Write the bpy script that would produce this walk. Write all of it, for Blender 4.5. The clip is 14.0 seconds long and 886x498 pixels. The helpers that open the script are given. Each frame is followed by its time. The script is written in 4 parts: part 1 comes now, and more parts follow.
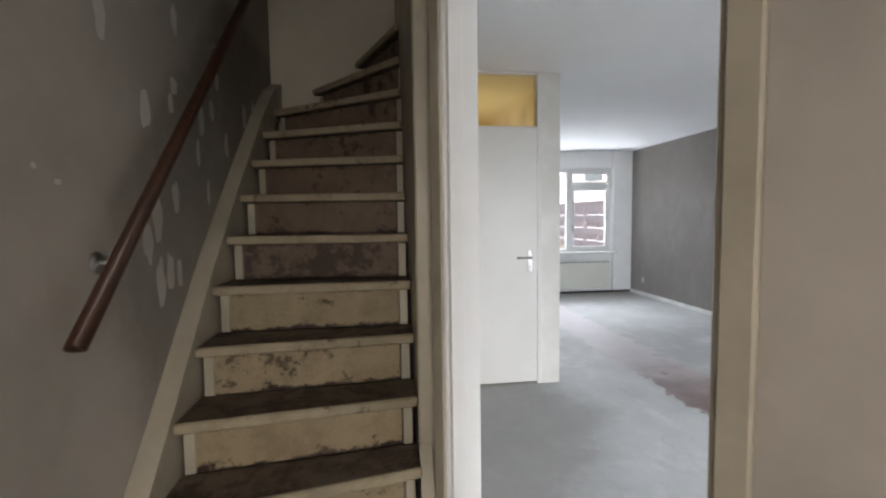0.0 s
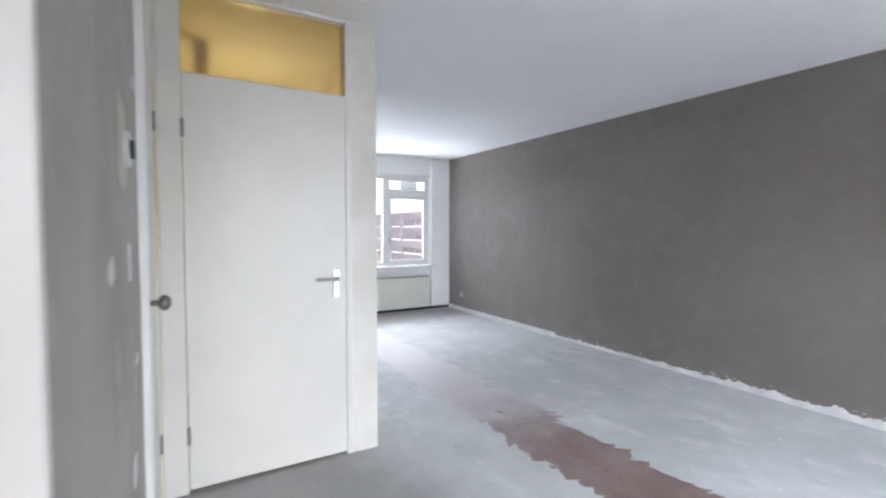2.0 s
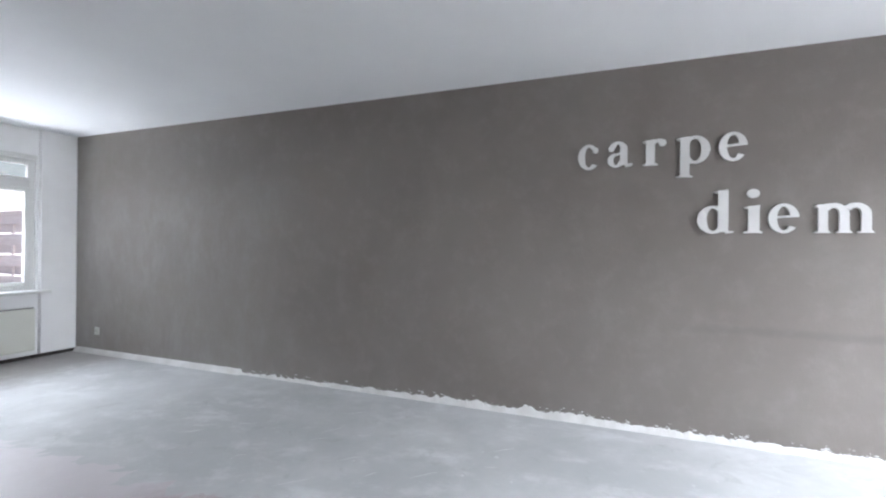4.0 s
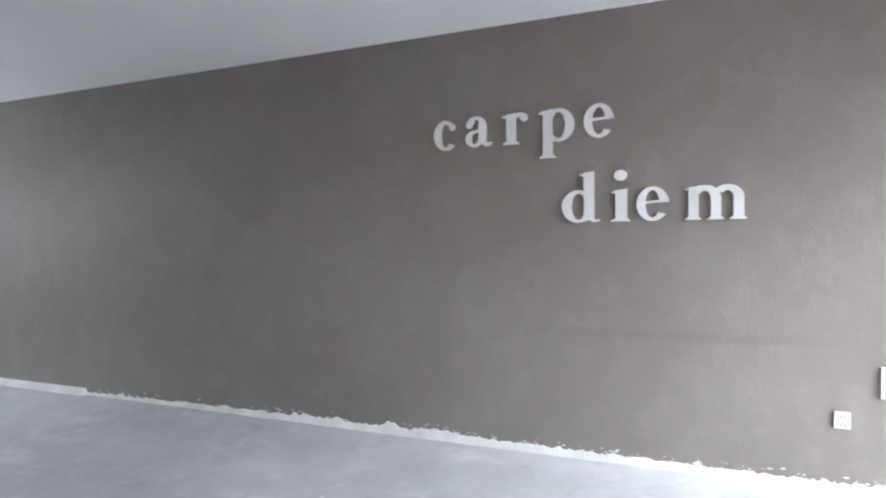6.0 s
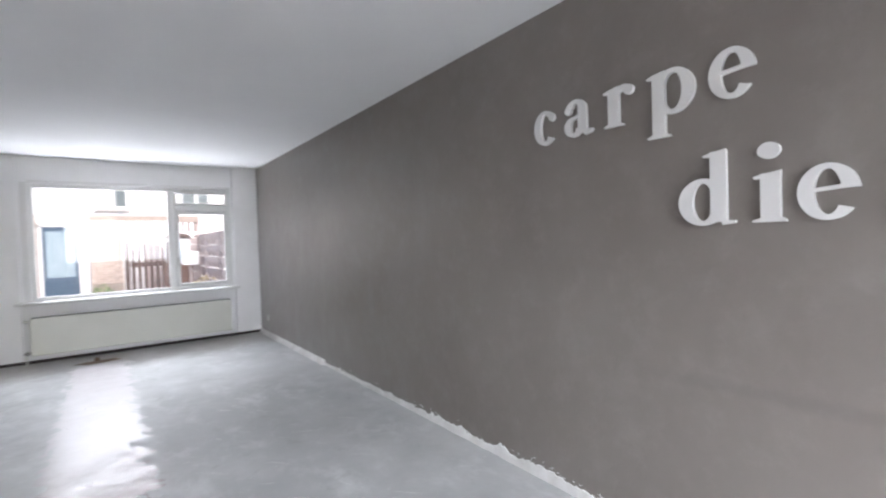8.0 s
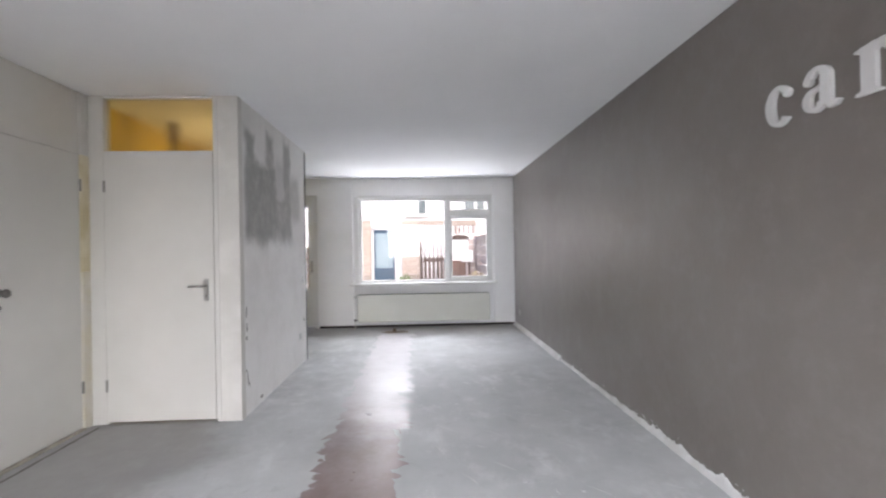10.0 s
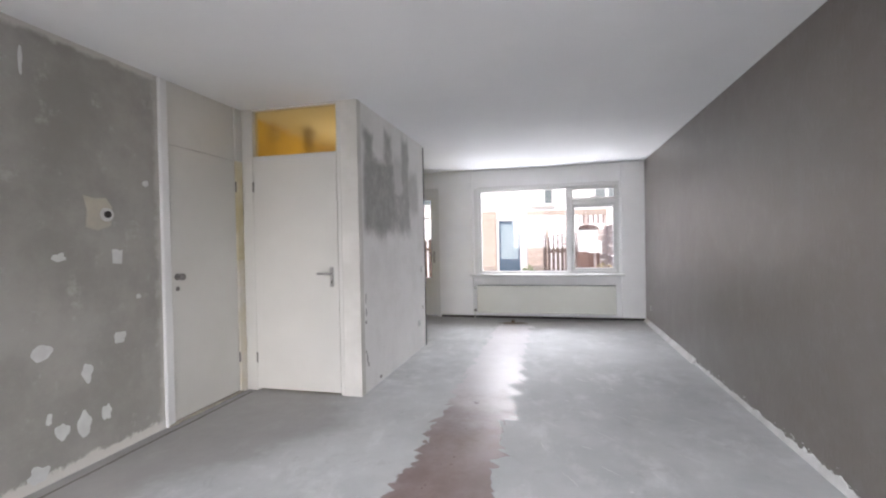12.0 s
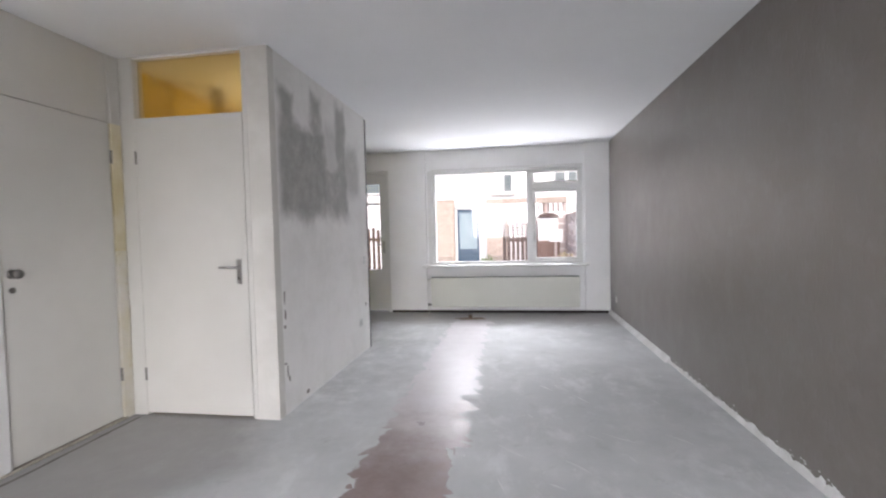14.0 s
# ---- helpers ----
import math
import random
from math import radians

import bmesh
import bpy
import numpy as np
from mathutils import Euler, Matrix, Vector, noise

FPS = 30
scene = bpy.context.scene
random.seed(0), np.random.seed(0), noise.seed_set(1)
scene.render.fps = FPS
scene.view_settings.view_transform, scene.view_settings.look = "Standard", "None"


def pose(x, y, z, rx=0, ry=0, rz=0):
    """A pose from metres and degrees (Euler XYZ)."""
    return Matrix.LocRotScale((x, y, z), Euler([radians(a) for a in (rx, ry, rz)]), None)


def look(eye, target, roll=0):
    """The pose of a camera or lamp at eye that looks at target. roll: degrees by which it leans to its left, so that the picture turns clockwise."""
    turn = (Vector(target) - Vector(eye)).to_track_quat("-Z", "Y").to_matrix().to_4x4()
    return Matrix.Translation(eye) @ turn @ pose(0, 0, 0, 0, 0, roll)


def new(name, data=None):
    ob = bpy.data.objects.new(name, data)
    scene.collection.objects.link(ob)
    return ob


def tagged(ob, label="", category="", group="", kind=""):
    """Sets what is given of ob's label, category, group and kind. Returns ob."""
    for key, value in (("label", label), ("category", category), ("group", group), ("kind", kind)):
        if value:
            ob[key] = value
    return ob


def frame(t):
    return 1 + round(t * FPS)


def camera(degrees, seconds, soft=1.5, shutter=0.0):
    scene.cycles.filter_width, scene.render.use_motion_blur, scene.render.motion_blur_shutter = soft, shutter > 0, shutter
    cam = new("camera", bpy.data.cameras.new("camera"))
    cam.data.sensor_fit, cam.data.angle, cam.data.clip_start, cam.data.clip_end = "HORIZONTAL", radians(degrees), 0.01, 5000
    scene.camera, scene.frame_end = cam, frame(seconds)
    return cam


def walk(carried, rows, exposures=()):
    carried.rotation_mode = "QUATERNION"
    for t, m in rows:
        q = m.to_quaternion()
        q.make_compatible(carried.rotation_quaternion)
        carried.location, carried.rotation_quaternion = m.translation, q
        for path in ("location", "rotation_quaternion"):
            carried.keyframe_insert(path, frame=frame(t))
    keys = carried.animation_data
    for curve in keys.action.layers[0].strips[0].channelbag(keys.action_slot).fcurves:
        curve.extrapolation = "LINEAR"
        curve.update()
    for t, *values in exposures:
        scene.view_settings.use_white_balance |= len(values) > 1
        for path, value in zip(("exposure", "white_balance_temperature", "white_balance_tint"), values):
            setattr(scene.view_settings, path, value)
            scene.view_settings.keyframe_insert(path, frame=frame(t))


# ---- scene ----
cam = camera(88.9, 14.0, soft=2.1, shutter=0.4)
PATH = [
    (0, (-0.281, 0.325, 1.385), (-0.027, 2.304, 1.247), -0.8),
    (0.5, (-0.241, 0.520, 1.383), (0.109, 2.482, 1.222), -0.5),
    (1, (-0.151, 0.711, 1.34), (0.517, 2.593, 1.231), -1.1),
    (1.5, (-0.007, 1.053, 1.322), (0.856, 2.855, 1.229), 0.2),
    (2, (0.105, 1.309, 1.336), (1.115, 3.033, 1.25), 0.1),
    (2.5, (0.249, 1.553, 1.334), (1.479, 3.128, 1.261), -0.3),
    (3, (0.534, 1.753, 1.316), (1.894, 3.216, 1.227), -0.9),
    (3.5, (0.726, 1.901, 1.281), (2.345, 3.074, 1.254), 0.4),
    (4, (0.748, 1.981, 1.251), (2.609, 2.713, 1.25), 0.6),
    (6.5, (1.705, 1.228, 1.384), (3.61, 1.829, 1.29), -1.1),
    (7, (1.901, 1.096, 1.4), (3.62, 2.114, 1.317), -2.0),
    (7.5, (2.048, 0.84, 1.373), (3.491, 2.225, 1.326), -2.2),
    (8, (2.258, 0.608, 1.348), (3.449, 2.215, 1.305), -1.9),
    (8.5, (2.427, 0.448, 1.315), (3.261, 2.266, 1.304), -2.3),
    (9, (2.457, 0.282, 1.31), (3.047, 2.193, 1.319), -1.7),
    (11.5, (2.72, 0.3, 1.314), (2.272, 2.249, 1.296), -1.1),
    (12, (2.737, 0.318, 1.305), (2.263, 2.261, 1.275), -1.1),
    (12.5, (2.792, 0.35, 1.284), (2.305, 2.29, 1.251), -1.3),
    (13, (2.783, 0.494, 1.274), (2.313, 2.438, 1.228), -1.4),
    (13.5, (2.734, 0.777, 1.293), (2.33, 2.735, 1.222), -1.2),
    (14, (2.732, 1.037, 1.257), (2.426, 3.012, 1.183), -1.4),
]
EXPOSURES = [(0.0, 1.38, 6230, 9.5), (0.5, 1.52, 6120, 10), (1.0, 1.63, 6040, 10), (1.5, 1.70, 6000, 10), (2.0, 1.67, 6010, 10.5), (4.0, 1.62, 6060, 10.5), (6.5, 1.50, 6120, 11), (9.0, 1.34, 6340, 13.5), (14.0, 1.37, 6450, 14.5)]
walk(cam, [(t, look(eye, target, roll)) for t, eye, target, roll in PATH], EXPOSURES)

# ---- light ----
world = bpy.data.worlds.new("overcast_sky")
scene.world = world
world.use_nodes = True
wn = world.node_tree.nodes
sky = wn.new("ShaderNodeTexSky")
sky.sky_type = "NISHITA"
sky.sun_disc = False
sky.sun_elevation = radians(48)
sky.sun_rotation = radians(150)
sky.air_density = 1.0
sky.dust_density = 4.0
wn["Background"].inputs["Strength"].default_value = 0.15
world.node_tree.links.new(sky.outputs["Color"], wn["Background"].inputs["Color"])

sun = new("sun", bpy.data.lights.new("sun", "SUN"))
sun.data.energy = 1.0
sun.data.angle = radians(20)
sun.data.color = (1.0, 0.96, 0.9)
sun.matrix_world = look((0, 0, 30), (-12, 21, 0))



def daylight(name, eye, target, w, h, watts, spread=180, colour=(0.93, 0.962, 1.0)):
    """The sky's light in a window opening."""
    lamp_data = bpy.data.lights.new(name, "AREA")
    lamp_data.shape, lamp_data.size, lamp_data.size_y = "RECTANGLE", w, h
    lamp_data.energy, lamp_data.color, lamp_data.spread = watts, colour, radians(spread)
    new(name, lamp_data).matrix_world = look(eye, target)


daylight("front_window_daylight", (2.63, 8.62, 2.15), (2.63, 7.62, 1.11), 2.3, 1.4, 15, 72)
daylight("front_ground_bounce", (2.63, 8.75, 0.28), (2.63, 7.75, 1.38), 2.3, 0.6, 22.5, 138)
daylight("rear_window_daylight", (2.55, -1.80, 1.62), (2.55, -0.80, 0.66), 2.6, 1.7, 54, 104)
daylight("hall_window_daylight", (-0.28, -1.66, 1.5), (-0.28, 0, 0.32), 0.8, 1.1, 7.7, 132, colour=(1.0, 0.915, 0.80))

# ---- dimensions ----
EAST, WEST, NORTH, SOUTH, CEIL = 4.15, 0.0, 8.0, -1.5, 2.53
BOX_X, BOX_Y0, BOX_Y1 = 1.14, 3.87, 5.85
HALL_W, STAIR_N = -1.02, 3.56


# ---- node helpers ----
class Mat:
    def __init__(self, name, rough=0.6, metal=0.0, spec=0.5):
        self.m = bpy.data.materials.new(name)
        self.m.use_nodes = True
        self.t = self.m.node_tree
        self.b = self.t.nodes["Principled BSDF"]
        self.b.inputs["Roughness"].default_value = rough
        self.b.inputs["Metallic"].default_value = metal
        self.b.inputs["Specular IOR Level"].default_value = spec
        self.pos = None

    def node(self, kind, **ins):
        n = self.t.nodes.new(kind)
        for k, v in ins.items():
            self.put(n.inputs[k.replace("_", " ")], v)
        return n

    def put(self, socket, v):
        if hasattr(v, "is_output"):
            self.t.links.new(v, socket)
        else:
            socket.default_value = v

    def coord(self):
        if self.pos is None:
            self.pos = self.t.nodes.new("ShaderNodeNewGeometry").outputs["Position"]
        return self.pos

    def local(self):
        return self.t.nodes.new("ShaderNodeTexCoord").outputs["Object"]

    def xyz(self):
        n = self.node("ShaderNodeSeparateXYZ", Vector=self.coord())
        return n.outputs["X"], n.outputs["Y"], n.outputs["Z"]

    def scaled(self, v, s):
        n = self.t.nodes.new("ShaderNodeMapping")
        self.put(n.inputs["Vector"], v)
        n.inputs["Scale"].default_value = s
        return n.outputs["Vector"]

    def noise(self, scale, detail=4, rough=0.6, at=None, distortion=0.0):
        n = self.node("ShaderNodeTexNoise", Vector=at or self.coord(), Scale=scale, Detail=detail, Roughness=rough, Distortion=distortion)
        return n.outputs["Fac"]

    def math(self, op, a, b=0.0, c=0.0):
        n = self.t.nodes.new("ShaderNodeMath")
        n.operation = op
        for s, v in zip(n.inputs, (a, b, c)):
            self.put(s, v)
        return n.outputs["Value"]

    def ramp(self, v, lo, hi, a=0.0, b=1.0):
        n = self.t.nodes.new("ShaderNodeMapRange")
        n.interpolation_type = "SMOOTHSTEP"
        for k, x in (("Value", v), ("From Min", lo), ("From Max", hi), ("To Min", a), ("To Max", b)):
            self.put(n.inputs[k], x)
        return n.outputs["Result"]

    def mix(self, fac, a, b):
        n = self.t.nodes.new("ShaderNodeMix")
        n.data_type = "RGBA"
        ins = [s for s in n.inputs if s.type == "RGBA"]
        self.put(n.inputs["Factor"], fac)
        for s, v in zip(ins, (a, b)):
            self.put(s, (*v, 1.0) if isinstance(v, tuple) else v)
        return [s for s in n.outputs if s.type == "RGBA"][0]

    def colour(self, v):
        self.put(self.b.inputs["Base Color"], (*v, 1.0) if isinstance(v, tuple) else v)
        return self

    def rough(self, v):
        self.put(self.b.inputs["Roughness"], v)
        return self

    def bump(self, height, strength=0.3, distance=0.01):
        n = self.node("ShaderNodeBump", Height=height, Strength=strength, Distance=distance)
        self.put(self.b.inputs["Normal"], n.outputs["Normal"])
        return self


def mottled(name, a, b, rough=0.6, big=1.2, fine=60, bump=0.12, metal=0.0, spec=0.5, dirt=None, dirt_lo=0.6):
    m = Mat(name, rough, metal, spec)
    col = m.mix(m.ramp(m.noise(big, 5), 0.35, 0.65), a, b)
    if dirt:
        col = m.mix(m.ramp(m.noise(big * 7, 6, 0.7), dirt_lo, dirt_lo + 0.12), col, dirt)
    m.colour(col)
    m.rough(m.ramp(m.noise(fine * 0.3), 0.3, 0.7, max(rough - 0.08, 0.02), min(rough + 0.08, 1)))
    m.bump(m.noise(fine, 3), bump, 0.004)
    return m.m


# ---- materials ----
def grey_wall_material():
    m = Mat("grey_wall_paint", 0.37, spec=0.5)
    big = m.noise(0.9, 4)
    mid = m.noise(5.5, 6, 0.7)
    col = m.mix(m.ramp(big, 0.35, 0.65), (0.192, 0.168, 0.151), (0.216, 0.192, 0.176))
    col = m.mix(m.ramp(mid, 0.45, 0.72, 0.0, 0.22), col, (0.30, 0.279, 0.265))
    m.colour(col)
    x, y, z = m.xyz()
    # scuffs, plus the front window's sheen painted in as an even paler tone
    scuff_sheen = m.noise(5, 7, 0.75, at=m.scaled(m.coord(), (1, 1, 0.42)))
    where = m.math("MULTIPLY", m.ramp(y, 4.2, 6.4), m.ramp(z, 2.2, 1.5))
    col = m.mix(m.math("MULTIPLY", where, m.ramp(scuff_sheen, 0.38, 0.72, 0.16, 0.36)), col, (0.42, 0.40, 0.40))
    smudge = m.math("ADD", z, m.math("MULTIPLY", m.math("SUBTRACT", m.noise(3, 5, 0.7), 0.5), 0.07))
    line = m.math("MULTIPLY", m.math("MULTIPLY", m.ramp(smudge, 0.70, 0.735), m.ramp(smudge, 0.785, 0.745)), m.math("MULTIPLY", m.ramp(y, 0.1, 0.5), m.ramp(y, 1.9, 1.2)))
    col = m.mix(m.math("MULTIPLY", line, 0.3), col, (0.13, 0.112, 0.105))
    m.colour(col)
    stretched = m.scaled(m.coord(), (1, 1, 0.45))
    worms = m.noise(38, 3, 0.5, at=stretched, distortion=0.6)
    relief = m.math("ADD", m.ramp(worms, 0.52, 0.66), m.math("MULTIPLY", m.noise(140, 2), 0.25))
    m.bump(relief, 0.15, 0.004)
    return m.m


def west_wall_material():
    m = Mat("stained_grey_plaster", 0.75, spec=0.3)
    col = m.mix(m.ramp(m.noise(1.6, 6, 0.65), 0.35, 0.7), (0.285, 0.272, 0.249), (0.375, 0.361, 0.333))
    col = m.mix(m.ramp(m.noise(6, 6, 0.7), 0.56, 0.72, 0.0, 0.55), col, (0.48, 0.47, 0.44))
    x, y, z = m.xyz()
    foot = m.math("ADD", z, m.math("MULTIPLY", m.math("SUBTRACT", m.noise(9, 6, 0.7), 0.5), 0.14))
    col = m.mix(m.ramp(foot, 0.05, 0.075, 1.0, 0.0), col, (0.62, 0.6, 0.56))
    top = m.math("ADD", z, m.math("MULTIPLY", m.math("SUBTRACT", m.noise(7, 6, 0.7), 0.5), 0.10))
    col = m.mix(m.ramp(top, 2.475, 2.51, 0.0, 0.8), col, (0.60, 0.585, 0.55))
    side = m.math("ADD", y, m.math("MULTIPLY", m.math("SUBTRACT", m.noise(6, 6, 0.7), 0.5), 0.16))
    col = m.mix(m.ramp(side, 2.93, 2.985, 0.0, 0.6), col, (0.56, 0.545, 0.51))
    m.colour(col)
    m.bump(m.noise(70, 4, 0.7), 0.25, 0.004)
    return m.m


def hall_west_material():
    """Beige stairwell paint, with a darker bare band that climbs along the stair below the rail; the rail's shade is
    painted into it.
    """
    m = Mat("stairwell_plaster", 0.8, spec=0.3)
    x, y, z = m.xyz()
    col = m.mix(m.ramp(m.noise(1.1, 5), 0.35, 0.65), (0.45, 0.405, 0.355), (0.36, 0.325, 0.285))
    ragged = m.math("MULTIPLY", m.math("SUBTRACT", m.noise(2.2, 6, 0.65), 0.5), 0.5)
    over = m.math("SUBTRACT", m.math("ADD", z, ragged), m.math("MULTIPLY_ADD", y, 0.945, -0.13))
    band = m.math("MULTIPLY", m.ramp(over, -0.02, 0.16, 1.0, 0.0), m.ramp(m.math("ADD", y, ragged), 1.55, 1.95))
    band = m.math("MULTIPLY", band, m.ramp(m.math("MULTIPLY_ADD", ragged, 0.3, z), 2.38, 2.52, 1.0, 0.0))
    bare = m.mix(m.ramp(m.noise(5, 6, 0.7), 0.4, 0.7), (0.20, 0.178, 0.155), (0.28, 0.25, 0.22))
    m.colour(m.mix(m.math("MULTIPLY", band, 0.6), col, bare))
    m.bump(m.noise(50, 4, 0.7), 0.25, 0.004)
    return m.m


def box_wall_material():
    """White plaster with one grey cement-filled patch that runs up in fingers."""
    m = Mat("patched_white_plaster", 0.7, spec=0.35)
    x, y, z = m.xyz()
    white = m.mix(m.ramp(m.noise(2.2, 6, 0.7), 0.4, 0.7), (0.80, 0.785, 0.765), (0.72, 0.705, 0.68))
    white = m.mix(m.ramp(m.noise(14, 7, 0.75), 0.68, 0.76, 0.0, 0.5), white, (0.5, 0.48, 0.45))
    ys = m.math("ADD", y, m.math("MULTIPLY", m.math("SUBTRACT", m.noise(4.5, 5, 0.6), 0.5), 0.20))
    zs = m.math("ADD", z, m.math("MULTIPLY", m.math("SUBTRACT", m.noise(3.8, 5, 0.6, distortion=0.3), 0.5), 0.26))

    def smear(y0, y1, z0, z1, strength, soft):
        across = m.math("MULTIPLY", m.ramp(ys, y0 - 0.05, y0 + 0.07), m.ramp(ys, y1 - soft, y1 + soft, 1.0, 0.0))
        upright = m.math("MULTIPLY", m.ramp(zs, z0 - 0.06, z0 + 0.10), m.ramp(zs, z1 - soft, z1 + soft, 1.0, 0.0))
        return m.math("MULTIPLY", m.math("MULTIPLY", across, upright), strength)

    inside = smear(3.97, 4.80, 1.36, 2.10, 0.95, 0.06)
    for patch in ((4.0, 4.21, 1.9, 2.33, 0.9, 0.05), (4.50, 4.71, 1.9, 2.41, 0.85, 0.05), (5.02, 5.26, 1.6, 2.46, 0.8, 0.06),
                  (4.70, 5.30, 1.40, 1.86, 0.85, 0.06), (5.2, 5.60, 1.62, 2.12, 0.6, 0.09), (4.75, 5.08, 1.7, 2.2, 0.42, 0.09)):
        inside = m.math("MAXIMUM", inside, smear(*patch))
    inside = m.math("MULTIPLY", inside, m.ramp(m.noise(3.2, 5, 0.65), 0.3, 0.5, 0.75, 1.0))
    cement = m.mix(m.ramp(m.noise(7, 6, 0.7), 0.35, 0.7), (0.30, 0.295, 0.278), (0.40, 0.392, 0.37))
    m.colour(m.mix(inside, white, cement))
    m.bump(m.noise(55, 5, 0.7), 0.3, 0.004)
    return m.m


def floor_material():
    """Grey screed with trowel marks and white residue, and a bare red-brown strip along y, its window sheen painted in
    as a paler colour.
    """
    m = Mat("screed_floor", 0.5, spec=0.35)
    x, y, z = m.xyz()
    grey = m.mix(m.ramp(m.noise(0.8, 6, 0.65), 0.35, 0.68), (0.395, 0.402, 0.402), (0.50, 0.507, 0.507))
    smear = m.noise(2.4, 6, 0.7, at=m.scaled(m.coord(), (1.5, 0.9, 1)), distortion=0.25)
    grey = m.mix(m.ramp(smear, 0.48, 0.75, 0.0, 0.6), grey, (0.62, 0.628, 0.628))
    spots = m.noise(11, 6, 0.75)
    grey = m.mix(m.ramp(spots, 0.63, 0.72, 0.0, 0.8), grey, (0.72, 0.725, 0.725))
    grey = m.mix(m.ramp(m.noise(4.5, 5, 0.7, distortion=0.5), 0.58, 0.72, 0.0, 0.4), grey, (0.31, 0.31, 0.30))
    near_box = m.math("MULTIPLY", m.ramp(x, 2.0, 1.3), m.math("MULTIPLY", m.ramp(y, 3.6, 4.2), m.ramp(y, 7.0, 6.0)))
    grey = m.mix(m.math("MULTIPLY", near_box, m.ramp(m.noise(5, 8, 0.75), 0.45, 0.7, 0.0, 0.7)), grey, (0.66, 0.66, 0.655))
    # browner and darker along the front wall
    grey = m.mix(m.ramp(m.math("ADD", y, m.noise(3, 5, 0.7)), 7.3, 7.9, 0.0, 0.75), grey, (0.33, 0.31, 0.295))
    worn = m.math("ADD", m.math("MULTIPLY", m.noise(1.8, 6, 0.65), 0.9), m.math("ADD", x, m.math("MULTIPLY", m.math("ABSOLUTE", m.math("SUBTRACT", y, 3.3)), 0.7)))
    grey = m.mix(m.ramp(worn, 1.55, 1.95, 0.72, 0.0), grey, (0.285, 0.272, 0.262))
    # the strip's edges: saw teeth to the east, softer to the west
    teeth = m.math("FRACT", m.math("MULTIPLY", m.math("ADD", y, m.math("MULTIPLY", m.noise(3, 2), 0.9)), 4.3))
    step = m.math("FRACT", m.math("MULTIPLY", m.math("ADD", y, m.math("MULTIPLY", m.noise(1.7, 2), 1.3)), 1.9))
    saw = m.math("ADD", m.math("MULTIPLY", m.math("SUBTRACT", teeth, 0.5), 0.075), m.math("MULTIPLY", m.math("SUBTRACT", step, 0.5), 0.09))
    slow = m.math("MULTIPLY", m.math("SUBTRACT", m.noise(2.2, 5, 0.7), 0.5), 0.16)
    xe = m.math("ADD", m.math("ADD", x, saw), slow)
    fine = m.math("MULTIPLY", m.math("SUBTRACT", m.noise(7, 6, 0.75), 0.5), 0.16)
    xw = m.math("ADD", m.math("ADD", x, fine), slow)
    teeth_w = m.math("FRACT", m.math("MULTIPLY", m.math("SUBTRACT", m.math("MULTIPLY", m.noise(2.6, 2), 1.1), y), 3.4))
    xw = m.math("ADD", xw, m.math("MULTIPLY", m.math("SUBTRACT", teeth_w, 0.5), 0.07))
    strip = m.math("MULTIPLY", m.ramp(xe, 2.395, 2.405, 1.0, 0.0), m.ramp(xw, 1.875, 1.89))
    strip = m.math("MULTIPLY", strip, m.ramp(m.math("ADD", y, fine), 7.2, 7.4, 1.0, 0.0))
    red = m.mix(m.ramp(m.noise(3.2, 6, 0.7), 0.35, 0.7), (0.185, 0.132, 0.122), (0.25, 0.19, 0.18))
    red = m.mix(m.ramp(m.noise(16, 5, 0.7), 0.68, 0.72, 0.0, 0.7), red, (0.5, 0.47, 0.45))
    # the window's sheen on the strip, put into the colour as a pale lilac
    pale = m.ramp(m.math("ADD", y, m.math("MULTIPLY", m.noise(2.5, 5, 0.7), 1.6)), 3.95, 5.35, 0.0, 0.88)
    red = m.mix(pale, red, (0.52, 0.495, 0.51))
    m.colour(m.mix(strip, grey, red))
    base = m.ramp(m.noise(6, 5, 0.7), 0.3, 0.7, 0.52, 0.7)
    m.rough(m.math("SUBTRACT", base, m.math("MULTIPLY", strip, 0.25)))
    m.put(m.b.inputs["Specular IOR Level"], m.math("MULTIPLY_ADD", strip, 0.34, 0.2))
    height = m.math("ADD", m.math("MULTIPLY", m.noise(9, 5, 0.65), 0.7), m.math("MULTIPLY", m.noise(90, 3), 0.12))
    height = m.math("SUBTRACT", height, m.math("MULTIPLY", strip, 0.35))
    m.bump(height, 0.25, 0.006)
    return m.m


